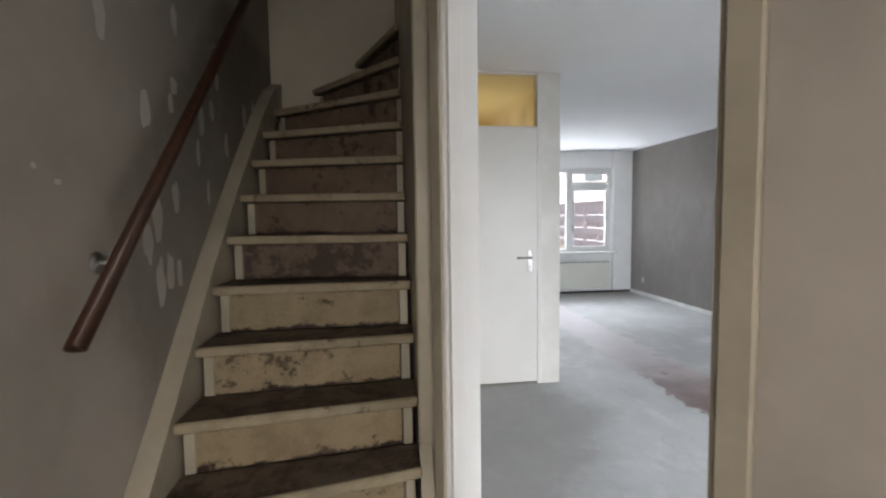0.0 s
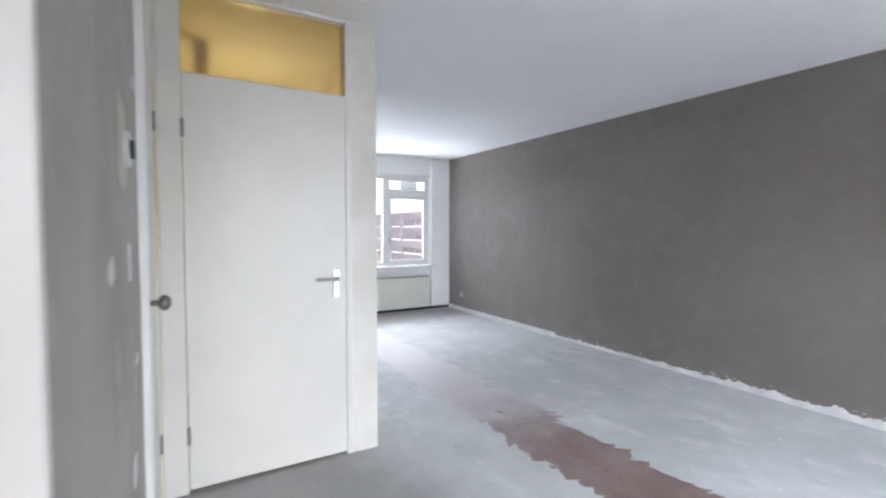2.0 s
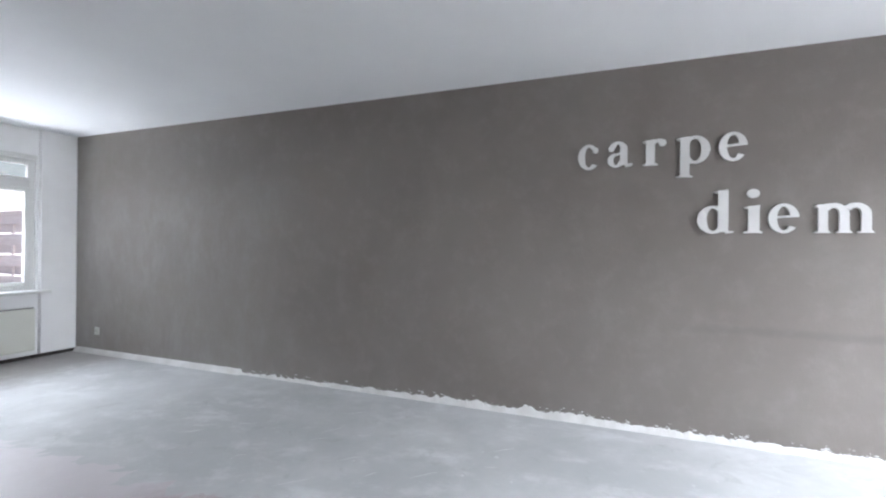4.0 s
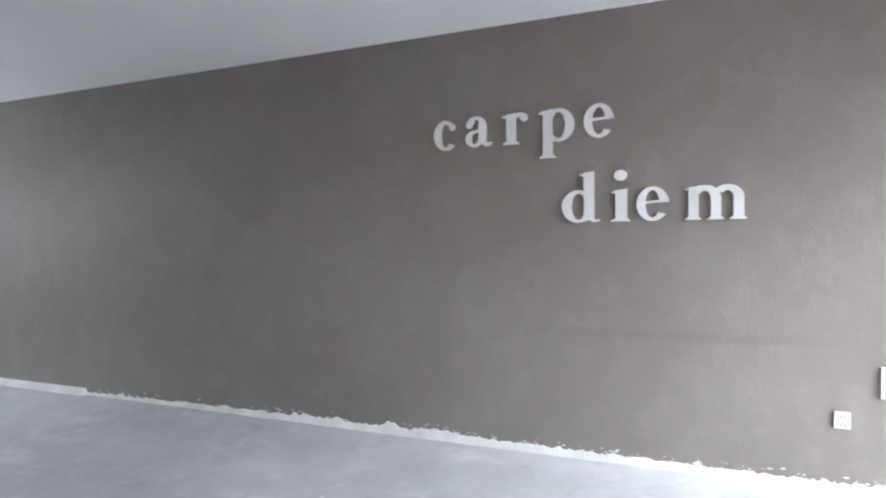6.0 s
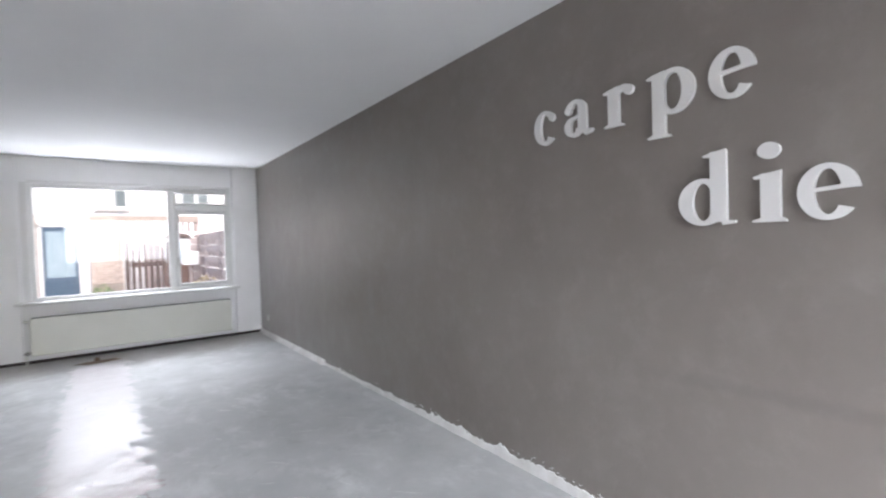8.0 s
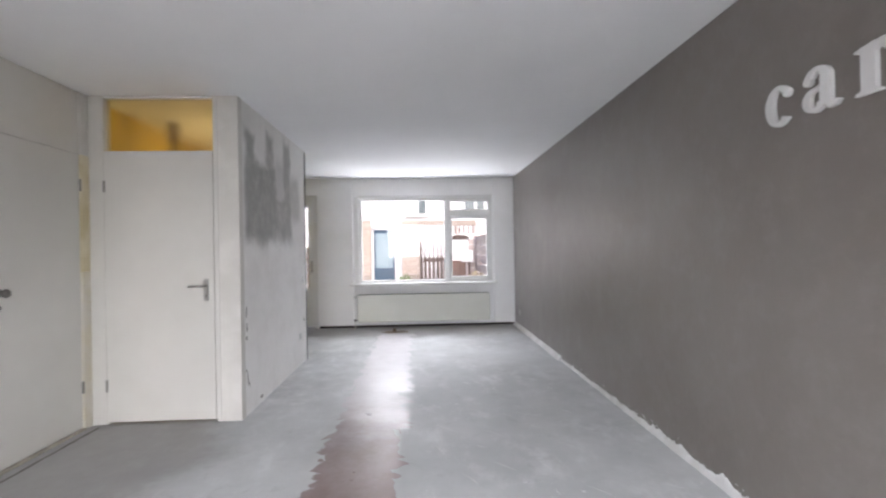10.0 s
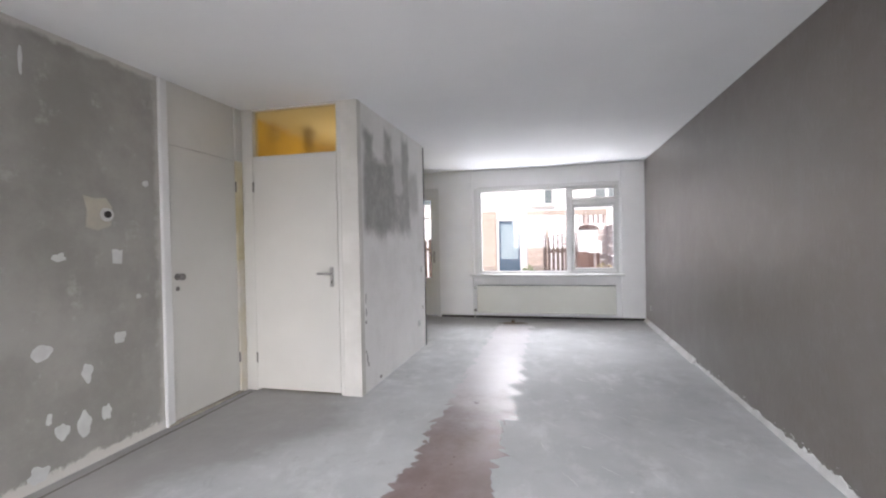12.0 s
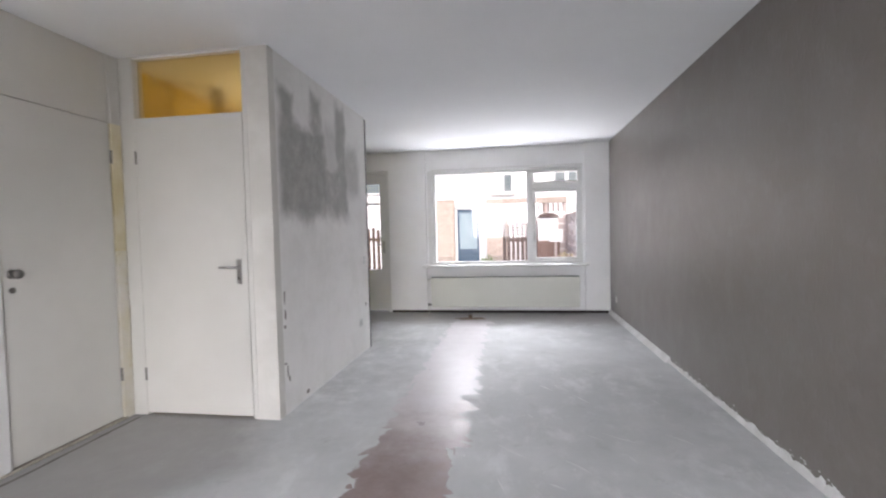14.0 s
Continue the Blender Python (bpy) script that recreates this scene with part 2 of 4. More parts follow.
def stair_material(name, paint, residue, lo, hi, low_edge=True):
    m = Mat(name, 0.65, spec=0.35)
    info = m.t.nodes.new("ShaderNodeObjectInfo").outputs["Random"]
    shift = m.t.nodes.new("ShaderNodeVectorMath")
    m.put(shift.inputs[0], m.coord())
    comb = m.node("ShaderNodeCombineXYZ", X=m.math("MULTIPLY", info, 9.0), Y=m.math("MULTIPLY", info, 5.0))
    m.put(shift.inputs[1], comb.outputs["Vector"])
    at = shift.outputs["Vector"]
    col = m.mix(m.ramp(m.noise(3, 5, 0.7, at=at), 0.35, 0.7), paint, tuple(c * 0.8 for c in paint))
    spots = m.noise(13, 6, 0.72, at=at)
    wide = m.noise(4, 3, 0.6, at=at)
    fac = m.ramp(m.math("ADD", spots, m.math("MULTIPLY", m.math("SUBTRACT", wide, 0.5), 0.7)), lo, hi)
    if low_edge:
        z = m.node("ShaderNodeSeparateXYZ", Vector=m.local()).outputs["Z"]
        ragged = m.math("ADD", z, m.math("MULTIPLY", m.math("SUBTRACT", m.noise(9, 7, 0.78, at=at), 0.5), 0.13))
        fac = m.math("MAXIMUM", m.math("MULTIPLY", fac, 0.75), m.ramp(ragged, 0.002, 0.016, 1.0, 0.0))
        fac = m.math("MAXIMUM", fac, m.ramp(ragged, 0.142, 0.160, 0.0, 0.95))
    col = m.mix(m.ramp(m.noise(8, 7, 0.75, at=at), 0.42, 0.66, 0.0, 0.5), col, (paint[0] * 0.5, paint[1] * 0.46, paint[2] * 0.42))
    m.colour(m.mix(fac, col, residue))
    m.bump(m.math("ADD", m.noise(60, 4, at=at), m.math("MULTIPLY", fac, 0.6)), 0.3, 0.003)
    return m.m


def brick_material(name, a, b):
    m = Mat(name, 0.85, spec=0.2)
    info = m.t.nodes.new("ShaderNodeObjectInfo").outputs["Random"]
    col = m.mix(info, a, b)
    m.colour(m.mix(m.ramp(m.noise(8, 5), 0.4, 0.7, 0.0, 0.5), col, tuple(c * 0.7 for c in a)))
    m.bump(m.noise(70, 3), 0.3, 0.004)
    return m.m


def wood_material(name, a, b, rough=0.6, grain=(30, 2, 30)):
    m = Mat(name, rough, spec=0.4)
    g = m.noise(1.0, 5, 0.65, at=m.scaled(m.coord(), grain), distortion=0.8)
    info = m.t.nodes.new("ShaderNodeObjectInfo").outputs["Random"]
    col = m.mix(m.ramp(g, 0.3, 0.7), a, b)
    m.colour(m.mix(m.math("MULTIPLY", info, 0.35), col, tuple(c * 0.6 for c in a)))
    m.bump(g, 0.2, 0.003)
    return m.m


def glass_material(name, tint=(1, 1, 1), rough=0.0):
    m = bpy.data.materials.new(name)
    m.use_nodes = True
    b = m.node_tree.nodes["Principled BSDF"]
    b.inputs["Base Color"].default_value = (*tint, 1)
    b.inputs["Roughness"].default_value = rough
    b.inputs["Transmission Weight"].default_value = 1.0
    b.inputs["IOR"].default_value = 1.5
    return m


GREY = grey_wall_material()
HALLWEST = hall_west_material()
WESTGREY = west_wall_material()
PATCHED = box_wall_material()
FLOOR = floor_material()
CEILING = mottled("ceiling_paint", (0.80, 0.805, 0.815), (0.77, 0.775, 0.785), 0.8, 0.7, 90, 0.08)
PLASTER = mottled("white_wall_plaster", (0.86, 0.855, 0.855), (0.81, 0.805, 0.80), 0.75, 1.5, 60, 0.2, dirt=(0.6, 0.59, 0.57), dirt_lo=0.70)
RAGGED = mottled("bare_plaster_strip", (0.70, 0.69, 0.68), (0.6, 0.59, 0.57), 0.8, 6, 60, 0.4, dirt=(0.36, 0.34, 0.32), dirt_lo=0.66)
FILLER = mottled("white_filler", (0.66, 0.66, 0.65), (0.57, 0.57, 0.56), 0.85, 8, 90, 0.3)
# hall wall beige, lightened to stand in for dim light from upstairs
STAIRNORTH = mottled("stairwell_wall_lightened", (0.62, 0.56, 0.47), (0.55, 0.49, 0.41), 0.8, 1.1, 50, 0.2)
HALLWALL = mottled("hall_wall_plaster", (0.45, 0.405, 0.355), (0.34, 0.305, 0.265), 0.8, 1.1, 50, 0.25, dirt=(0.45, 0.41, 0.36), dirt_lo=0.68)
WHITE = mottled("white_gloss_paint", (0.71, 0.705, 0.69), (0.69, 0.685, 0.67), 0.36, 1.3, 45, 0.03)
DOORWHITE = mottled("door_white_paint", (0.61, 0.595, 0.555), (0.57, 0.555, 0.515), 0.42, 0.9, 40, 0.05)
TOILETFRONT = mottled("worn_white_plaster", (0.65, 0.63, 0.59), (0.57, 0.55, 0.51), 0.7, 2.4, 55, 0.25, dirt=(0.45, 0.43, 0.40), dirt_lo=0.66)
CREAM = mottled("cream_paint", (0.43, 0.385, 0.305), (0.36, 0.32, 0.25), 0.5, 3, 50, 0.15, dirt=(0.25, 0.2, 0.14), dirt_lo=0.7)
BARE = mottled("bare_yellowed_timber", (0.56, 0.48, 0.29), (0.66, 0.60, 0.44), 0.6, 3, 50, 0.15)
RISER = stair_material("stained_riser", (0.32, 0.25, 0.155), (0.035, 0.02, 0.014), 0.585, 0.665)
# upper risers: more glue residue, over a base about half as bright
RISER_UPPER = stair_material("glue_stained_riser", (0.165, 0.115, 0.08), (0.033, 0.018, 0.014), 0.54, 0.64)
TREAD = stair_material("glue_covered_tread", (0.15, 0.113, 0.08), (0.055, 0.038, 0.029), 0.45, 0.65, False)
NOSING = stair_material("worn_cream_nosing", (0.35, 0.29, 0.20), (0.09, 0.062, 0.044), 0.60, 0.72, False)
RAILWOOD = wood_material("varnished_handrail", (0.045, 0.018, 0.011), (0.088, 0.037, 0.021), 0.42, (18, 2, 18))
METAL = mottled("brushed_steel", (0.5, 0.49, 0.47), (0.42, 0.41, 0.4), 0.35, 5, 80, 0.03, metal=1.0)
DARKMETAL = mottled("dark_bronze", (0.26, 0.245, 0.23), (0.2, 0.19, 0.18), 0.4, 5, 80, 0.03, metal=1.0)
INSERT = mottled("grey_plastic_insert", (0.46, 0.46, 0.45), (0.43, 0.43, 0.42), 0.35, 5, 90, 0.02)
PLASTIC = mottled("white_plastic", (0.60, 0.60, 0.58), (0.58, 0.58, 0.56), 0.3, 5, 90, 0.02)
RADWHITE = mottled("radiator_enamel", (0.66, 0.66, 0.60), (0.62, 0.62, 0.56), 0.4, 2, 60, 0.03)
GROOVE = mottled("dusty_groove", (0.13, 0.12, 0.11), (0.2, 0.185, 0.17), 0.9, 6, 60, 0.3)
DARK = mottled("dark_gap", (0.035, 0.03, 0.027), (0.055, 0.047, 0.042), 0.9, 5, 60, 0.3)
RUST = mottled("rusty_stain", (0.19, 0.13, 0.09), (0.12, 0.085, 0.06), 0.8, 9, 80, 0.3)
LETTER = mottled("letter_white", (0.70, 0.69, 0.68), (0.66, 0.65, 0.64), 0.5, 4, 90, 0.04)
YELLOW = mottled("yellow_wall_paint", (0.68, 0.51, 0.10), (0.60, 0.43, 0.08), 0.6, 2, 60, 0.1)
GLASS = glass_material("clear_glass")
FROST = glass_material("amber_patterned_glass", (0.95, 0.86, 0.6), 0.22)
ALU = mottled("grey_steel_profile", (0.10, 0.10, 0.10), (0.16, 0.16, 0.155), 0.5, 5, 60, 0.1, metal=0.6)


# ---- geometry helpers ----
def mesh(name, bm, material, smooth=False):
    bmesh.ops.recalc_face_normals(bm, faces=bm.faces)
    me = bpy.data.meshes.new(name)
    bm.to_mesh(me)
    bm.free()
    me.materials.append(material)
    if smooth:
        for p in me.polygons:
            p.use_smooth = True
    return me


def part(name, bm, material, parent=None, label="", at=None, smooth=False):
    ob = new(name, mesh(name, bm, material, smooth))
    if parent is not None:
        ob.parent = parent
    if at is not None:
        ob.matrix_basis = at
    return tagged(ob, label)


def thing(name, label, category, at=None, group=""):
    ob = new(name)
    ob.empty_display_size = 0.1
    if at is not None:
        ob.matrix_basis = at
    return tagged(ob, label, category, group)


def setting(name, bm, material, label, category="wall"):
    ob = new(name, mesh(name, bm, material))
    return tagged(ob, label, category, kind="structure")


def box(x0, x1, y0, y1, z0, z1, bevel=0.0, bm=None, seg=1):
    b = bmesh.new()
    bmesh.ops.create_cube(b, size=1.0)
    for v in b.verts:
        v.co = ((x0 + x1) / 2 + v.co.x * (x1 - x0), (y0 + y1) / 2 + v.co.y * (y1 - y0), (z0 + z1) / 2 + v.co.z * (z1 - z0))
    if bevel:
        bmesh.ops.bevel(b, geom=b.edges[:], offset=bevel, segments=seg, affect="EDGES", profile=0.5)
    return merge(bm, b)


def merge(bm, b):
    if bm is None:
        return b
    tmp = bpy.data.meshes.new("tmp")
    b.to_mesh(tmp)
    b.free()
    bm.from_mesh(tmp)
    bpy.data.meshes.remove(tmp)
    return bm


def prism(points, depth, m=None, bm=None, bevel=0.0):
    """A flat outline in local x, y, drawn out along local z from 0 to depth, then posed by m."""
    b = bmesh.new()
    low = [b.verts.new((p[0], p[1], 0)) for p in points]
    high = [b.verts.new((p[0], p[1], depth)) for p in points]
    n = len(points)
    b.faces.new(low[::-1])
    b.faces.new(high)
    for i in range(n):
        b.faces.new((low[i], low[(i + 1) % n], high[(i + 1) % n], high[i]))
    if bevel:
        bmesh.ops.bevel(b, geom=b.edges[:], offset=bevel, segments=1, affect="EDGES")
    if m is not None:
        b.transform(m)
    return merge(bm, b)


def rod(p, q, r, n=12, bm=None, r2=None):
    p, q = Vector(p), Vector(q)
    b = bmesh.new()
    bmesh.ops.create_cone(b, cap_ends=True, segments=n, radius1=r, radius2=r if r2 is None else r2, depth=(q - p).length)
    b.transform(Matrix.Translation((p + q) / 2) @ (q - p).to_track_quat("Z", "Y").to_matrix().to_4x4())
    return merge(bm, b)


def wall_grid(axis, t0, t1, a0, a1, z0, z1, holes=()):
    """A wall along 'x' or 'y' from a0 to a1, its thickness from t0 to t1, with openings (b0, b1, zlow, zhigh) right through."""
    av = sorted({a0, a1, *[h[0] for h in holes], *[h[1] for h in holes]})
    zv = sorted({z0, z1, *[h[2] for h in holes], *[h[3] for h in holes]})
    solid = set()
    for i in range(len(av) - 1):
        for k in range(len(zv) - 1):
            ca, cz = (av[i] + av[i + 1]) / 2, (zv[k] + zv[k + 1]) / 2
            if not any(h[0] < ca < h[1] and h[2] < cz < h[3] for h in holes):
                solid.add((i, k))
    bm = bmesh.new()

    def quad(*ps):
        bm.faces.new([bm.verts.new((t, a, z) if axis == "y" else (a, t, z)) for t, a, z in ps])

    for i, k in solid:
        a, b, c, d = av[i], av[i + 1], zv[k], zv[k + 1]
        quad((t0, a, c), (t0, b, c), (t0, b, d), (t0, a, d))
        quad((t1, a, c), (t1, b, c), (t1, b, d), (t1, a, d))
        if (i - 1, k) not in solid:
            quad((t0, a, c), (t1, a, c), (t1, a, d), (t0, a, d))
        if (i + 1, k) not in solid:
            quad((t0, b, c), (t1, b, c), (t1, b, d), (t0, b, d))
        if (i, k - 1) not in solid:
            quad((t0, a, c), (t1, a, c), (t1, b, c), (t0, b, c))
        if (i, k + 1) not in solid:
            quad((t0, a, d), (t1, a, d), (t1, b, d), (t0, b, d))
    bmesh.ops.remove_doubles(bm, verts=bm.verts[:], dist=0.0005)
    return bm


# ---- structure ----
WIN = (1.49, 3.775, 0.75, 2.195)
FDOOR = (0.10, 0.80, 0.0, 2.25)
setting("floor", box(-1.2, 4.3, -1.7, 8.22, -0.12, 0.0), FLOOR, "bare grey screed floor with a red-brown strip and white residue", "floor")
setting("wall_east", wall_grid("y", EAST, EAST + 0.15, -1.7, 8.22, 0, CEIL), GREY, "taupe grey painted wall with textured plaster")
NICHE = (1.39, 3.80, 0.0, CEIL)
setting("wall_north_piers", wall_grid("x", NORTH, NORTH + 0.06, -1.2, EAST, 0, CEIL, [NICHE, FDOOR]), PLASTER, "white plastered piers on both sides of the window niche")
setting("wall_north", wall_grid("x", NORTH + 0.06, NORTH + 0.22, -1.2, EAST, 0, CEIL, [WIN, FDOOR]), PLASTER, "white plastered front wall with a wide window opening")
REAR = (1.2, 3.9, 0.35, 2.2)
setting("wall_south", wall_grid("x", -1.7, SOUTH, -1.2, EAST, 0, CEIL, [REAR, (-0.73, 0.17, 0.9, 2.1)]), PLASTER, "white plastered rear wall with a wide window opening")
CDOOR = (3.045, 3.80, 0.0, 2.06)
setting("wall_west", wall_grid("y", -0.1, WEST, 1.80, BOX_Y0 + 0.08, 0, CEIL, [CDOOR]), WESTGREY, "grey stained plaster wall with filler spots beside the closet door")
setting("wall_west_front", wall_grid("y", -1.2, -1.1, 3.7, 8.0, 0, CEIL), PLASTER, "white plastered wall of the entrance corner")
WDOOR = (0.10, 0.975, 0.0, 2.525)
setting("wall_toilet_front", wall_grid("x", BOX_Y0, BOX_Y0 + 0.08, 0.0, BOX_X, 0, CEIL, [WDOOR]), TOILETFRONT, "white plaster wall around the toilet door")
setting("wall_toilet_side", wall_grid("y", BOX_X - 0.08, BOX_X, BOX_Y0 + 0.08, BOX_Y1, 0, CEIL), PATCHED, "white plaster wall with a large grey cement patch")
setting("wall_toilet_rear", wall_grid("x", BOX_Y1 - 0.08, BOX_Y1 - 0.002, -1.1, BOX_X - 0.08, 0, CEIL), YELLOW, "yellow painted wall of the toilet")
setting("wall_toilet_west", wall_grid("y", -0.1, -0.02, BOX_Y0 + 0.08, BOX_Y1 - 0.08, 0, CEIL), YELLOW, "yellow painted side wall of the toilet")
setting("ceiling", box(-1.1, EAST, 3.7, 8.06, CEIL, CEIL + 0.1), CEILING, "white painted living room ceiling", "ceiling")
setting("ceiling_rear", box(-0.1, EAST, SOUTH, 3.7, CEIL, CEIL + 0.1), CEILING, "white painted living room ceiling", "ceiling")
setting("ceiling_hall", box(HALL_W, -0.1, SOUTH, 1.15, CEIL, CEIL + 0.1), CEILING, "white painted hall ceiling", "ceiling")
setting("wall_hall_west", wall_grid("y", -1.2, HALL_W, -1.5, STAIR_N + 0.14, 0, 4.6), HALLWEST, "dim stained beige stairwell wall with filler marks")
setting("wall_stair_north", wall_grid("x", STAIR_N, STAIR_N + 0.14, HALL_W, -0.1, 0, 4.6), STAIRNORTH, "dim beige wall behind the winding stair")
setting("wall_stair_upper", wall_grid("y", -0.1, 0.0, 1.15, STAIR_N + 0.14, CEIL + 0.1, 4.6), HALLWALL, "dim beige upper stairwell wall")
setting("wall_stair_south", wall_grid("x", 1.05, 1.15, HALL_W, 0.0, CEIL + 0.1, 4.6), HALLWALL, "dim beige upper stairwell wall")
setting("ceiling_stair", box(-1.2, 0.0, 1.05, STAIR_N + 0.14, 4.6, 4.7), CEILING, "white stairwell ceiling", "ceiling")

# the hall door stands in a slanted piece of wall
JA = Vector((-0.09, 1.69, 0))
SLANT = Matrix.Translation(JA) @ Matrix.Rotation(math.atan2(-0.903, 0.429), 4, "Z")  # local x along the wall, local y into the living room
OPEN_W, THICK = 0.79, 0.11
slanted = wall_grid("x", 0.0, THICK, -0.07, 1.45, 0, CEIL, [(-0.055, OPEN_W + 0.055, 0, 2.36)])
slanted.transform(SLANT)
setting("wall_hall_slanted", slanted, HALLWALL, "slanted plaster wall around the open hall door")
end = SLANT @ Vector((1.45, 0, 0))
setting("wall_hall_east", wall_grid("y", end.x, end.x + 0.1, SOUTH, end.y + 0.02, 0, CEIL), HALLWALL, "beige plaster hall wall")
setting("ceiling_hall_corner", box(-0.1, end.x, SOUTH, 1.15, CEIL - 0.012, CEIL - 0.004), CEILING, "white painted hall ceiling", "ceiling")


# ---- doors and windows ----
def lever_handle(parent, m, plate_h=0.17, flip=1, name="door_handle"):
    """A lever on a long plate: local x along the door, local z up, local -y towards the viewer."""
    plate = part("handle_plate", box(-0.019, 0.019, -0.008, 0, -plate_h * 0.68, plate_h * 0.32, 0.003), METAL, parent, "brushed metal plate", at=m)
    bm = rod((0, -0.008, 0), (0, -0.05, 0), 0.009)
    rod((0, -0.05, 0), (0.115 * flip, -0.052, 0), 0.009, bm=bm)
    rod((0.1 * flip, -0.052, 0), (0.118 * flip, -0.04, 0), 0.008, bm=bm)
    part("lever", bm, METAL, plate, smooth=True)
    part("keyhole", box(-0.004, 0.004, -0.0095, -0.008, -plate_h * 0.5, -plate_h * 0.5 + 0.018), DARK, plate)


def hinge(parent, x, y, z):
    bm = rod((x, y, z - 0.045), (x, y, z + 0.045), 0.008)
    part("hinge", bm, DARKMETAL, parent)


# hall door: frame and open leaf
frame_hall = tagged(thing("door_frame", "white painted door frame of the hall", "door frame", SLANT), kind="structure")
# the left jamb is white, the right one cream
for x0, x1 in ((-0.054, 0.0), (OPEN_W, OPEN_W + 0.054)):
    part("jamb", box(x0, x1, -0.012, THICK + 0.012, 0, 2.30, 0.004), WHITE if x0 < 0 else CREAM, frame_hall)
# thin added board: shade on the jamb's hall side, given as a cream colour
part("architrave", box(-0.058, -0.003, -0.024, -0.0125, 0, 2.30, 0.003), CREAM, frame_hall, "hall side of the jamb, its shade put into a dull cream")
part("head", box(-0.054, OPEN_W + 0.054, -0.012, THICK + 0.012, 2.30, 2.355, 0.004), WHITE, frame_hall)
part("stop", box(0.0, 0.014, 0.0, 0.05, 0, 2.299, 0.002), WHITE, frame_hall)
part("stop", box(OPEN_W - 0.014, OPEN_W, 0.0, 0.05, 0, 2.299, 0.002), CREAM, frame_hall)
hx, hy, fx, fy = 0.411, 1.043, 0.767, 0.293
leaf_len = math.hypot(fx - hx, fy - hy)
LEAF = Matrix.Translation((hx, hy, 0.012)) @ Matrix.Rotation(math.atan2(fy - hy, fx - hx), 4, "Z")
hall_door = thing("hall_door", "white painted flush hall door standing open", "door", LEAF)
part("leaf", box(0, leaf_len, -0.04, 0.0, 0, 2.28, 0.003), DOORWHITE, hall_door)
lever_handle(hall_door, pose(leaf_len - 0.06, 0.001, 1.03, 0, 0, 180), 0.22, 1)
for z in (0.25, 1.15, 2.05):
    hinge(hall_door, -0.008, 0.0, z)

# closet door in the west wall
frame_closet = tagged(thing("closet_door_frame", "white painted closet door frame", "door frame"), kind="structure")
part("jamb", box(-0.1, 0.022, CDOOR[0] - 0.055, CDOOR[0] + 0.015, 0, CEIL - 0.004, 0.006), WHITE, frame_closet)
part("jamb", box(-0.1, 0.022, CDOOR[1] - 0.02, BOX_Y0 - 0.004, 1.18, 2.06, 0.004), BARE, frame_closet, "yellowed bare timber jamb")
part("jamb_head", box(-0.1, 0.022, CDOOR[1] - 0.02, BOX_Y0 - 0.004, 2.061, CEIL - 0.004, 0.004), DOORWHITE, frame_closet)
part("jamb_foot", box(-0.1, 0.022, CDOOR[1] - 0.02, BOX_Y0 - 0.004, 0, 1.179, 0.004), mottled("half_stripped_timber", (0.62, 0.57, 0.44), (0.64, 0.61, 0.55), 0.6, 4, 50, 0.15, dirt=(0.5, 0.42, 0.25), dirt_lo=0.6), frame_closet, "half stripped pale timber jamb")
part("over_panel", box(-0.06, 0.006, CDOOR[0] + 0.017, CDOOR[1] - 0.022, 2.065, CEIL - 0.006, 0.002), DOORWHITE, frame_closet)
part("threshold", box(-0.1, 0.03, CDOOR[0] - 0.05, CDOOR[1], 0.001, 0.016, 0.003), mottled("threshold_wood", (0.42, 0.38, 0.31), (0.32, 0.29, 0.24), 0.7, 6, 60, 0.2), frame_closet)
closet_door = thing("closet_door", "white flush closet door with a round dark knob, closed", "door", pose(0, 0, 0))
part("leaf", box(-0.03, 0.012, CDOOR[0] + 0.02, CDOOR[1] - 0.025, 0.022, 2.058, 0.003), DOORWHITE, closet_door)
bm = rod((0.012, 3.115, 1.085), (0.018, 3.115, 1.085), 0.026, 20)
rod((0.018, 3.115, 1.085), (0.045, 3.115, 1.085), 0.010, 14, bm)
knob = bmesh.new()
bmesh.ops.create_uvsphere(knob, u_segments=16, v_segments=10, radius=0.027)
knob.transform(Matrix.Translation((0.06, 3.115, 1.085)) @ Matrix.Diagonal((0.75, 1, 1, 1)))
merge(bm, knob)
part("knob", bm, DARKMETAL, closet_door, "dark round door knob", smooth=True)
part("keyhole_rosette", rod((0.012, 3.115, 0.995), (0.018, 3.115, 0.995), 0.017, 16), DARKMETAL, closet_door)
for z in (0.32, 1.83):
    hinge(closet_door, 0.016, CDOOR[1] - 0.022, z)

# toilet door with a top light
frame_toilet = tagged(thing("toilet_door_frame", "white painted toilet door frame with a top light", "door frame"), kind="structure")
part("jamb", box(0.025, 0.128, BOX_Y0 - 0.003, BOX_Y0 + 0.09, 0, CEIL - 0.004, 0.004), DOORWHITE, frame_toilet)
part("jamb", box(0.948, 0.985, BOX_Y0 - 0.003, BOX_Y0 + 0.09, 0, CEIL - 0.004, 0.004), DOORWHITE, frame_toilet)
part("head", box(0.130, 0.946, BOX_Y0 - 0.002, BOX_Y0 + 0.09, 2.512, CEIL - 0.004, 0.001), WHITE, frame_toilet)
part("transom", box(0.130, 0.946, BOX_Y0 + 0.006, BOX_Y0 + 0.088, 2.075, 2.105, 0.003), WHITE, frame_toilet)
part("top_light_pane", box(0.130, 0.946, BOX_Y0 + 0.045, BOX_Y0 + 0.05, 2.106, 2.511), FROST, frame_toilet, "amber patterned glass pane")
toilet_door = thing("toilet_door", "white flush toilet door with a metal lever, closed", "door")
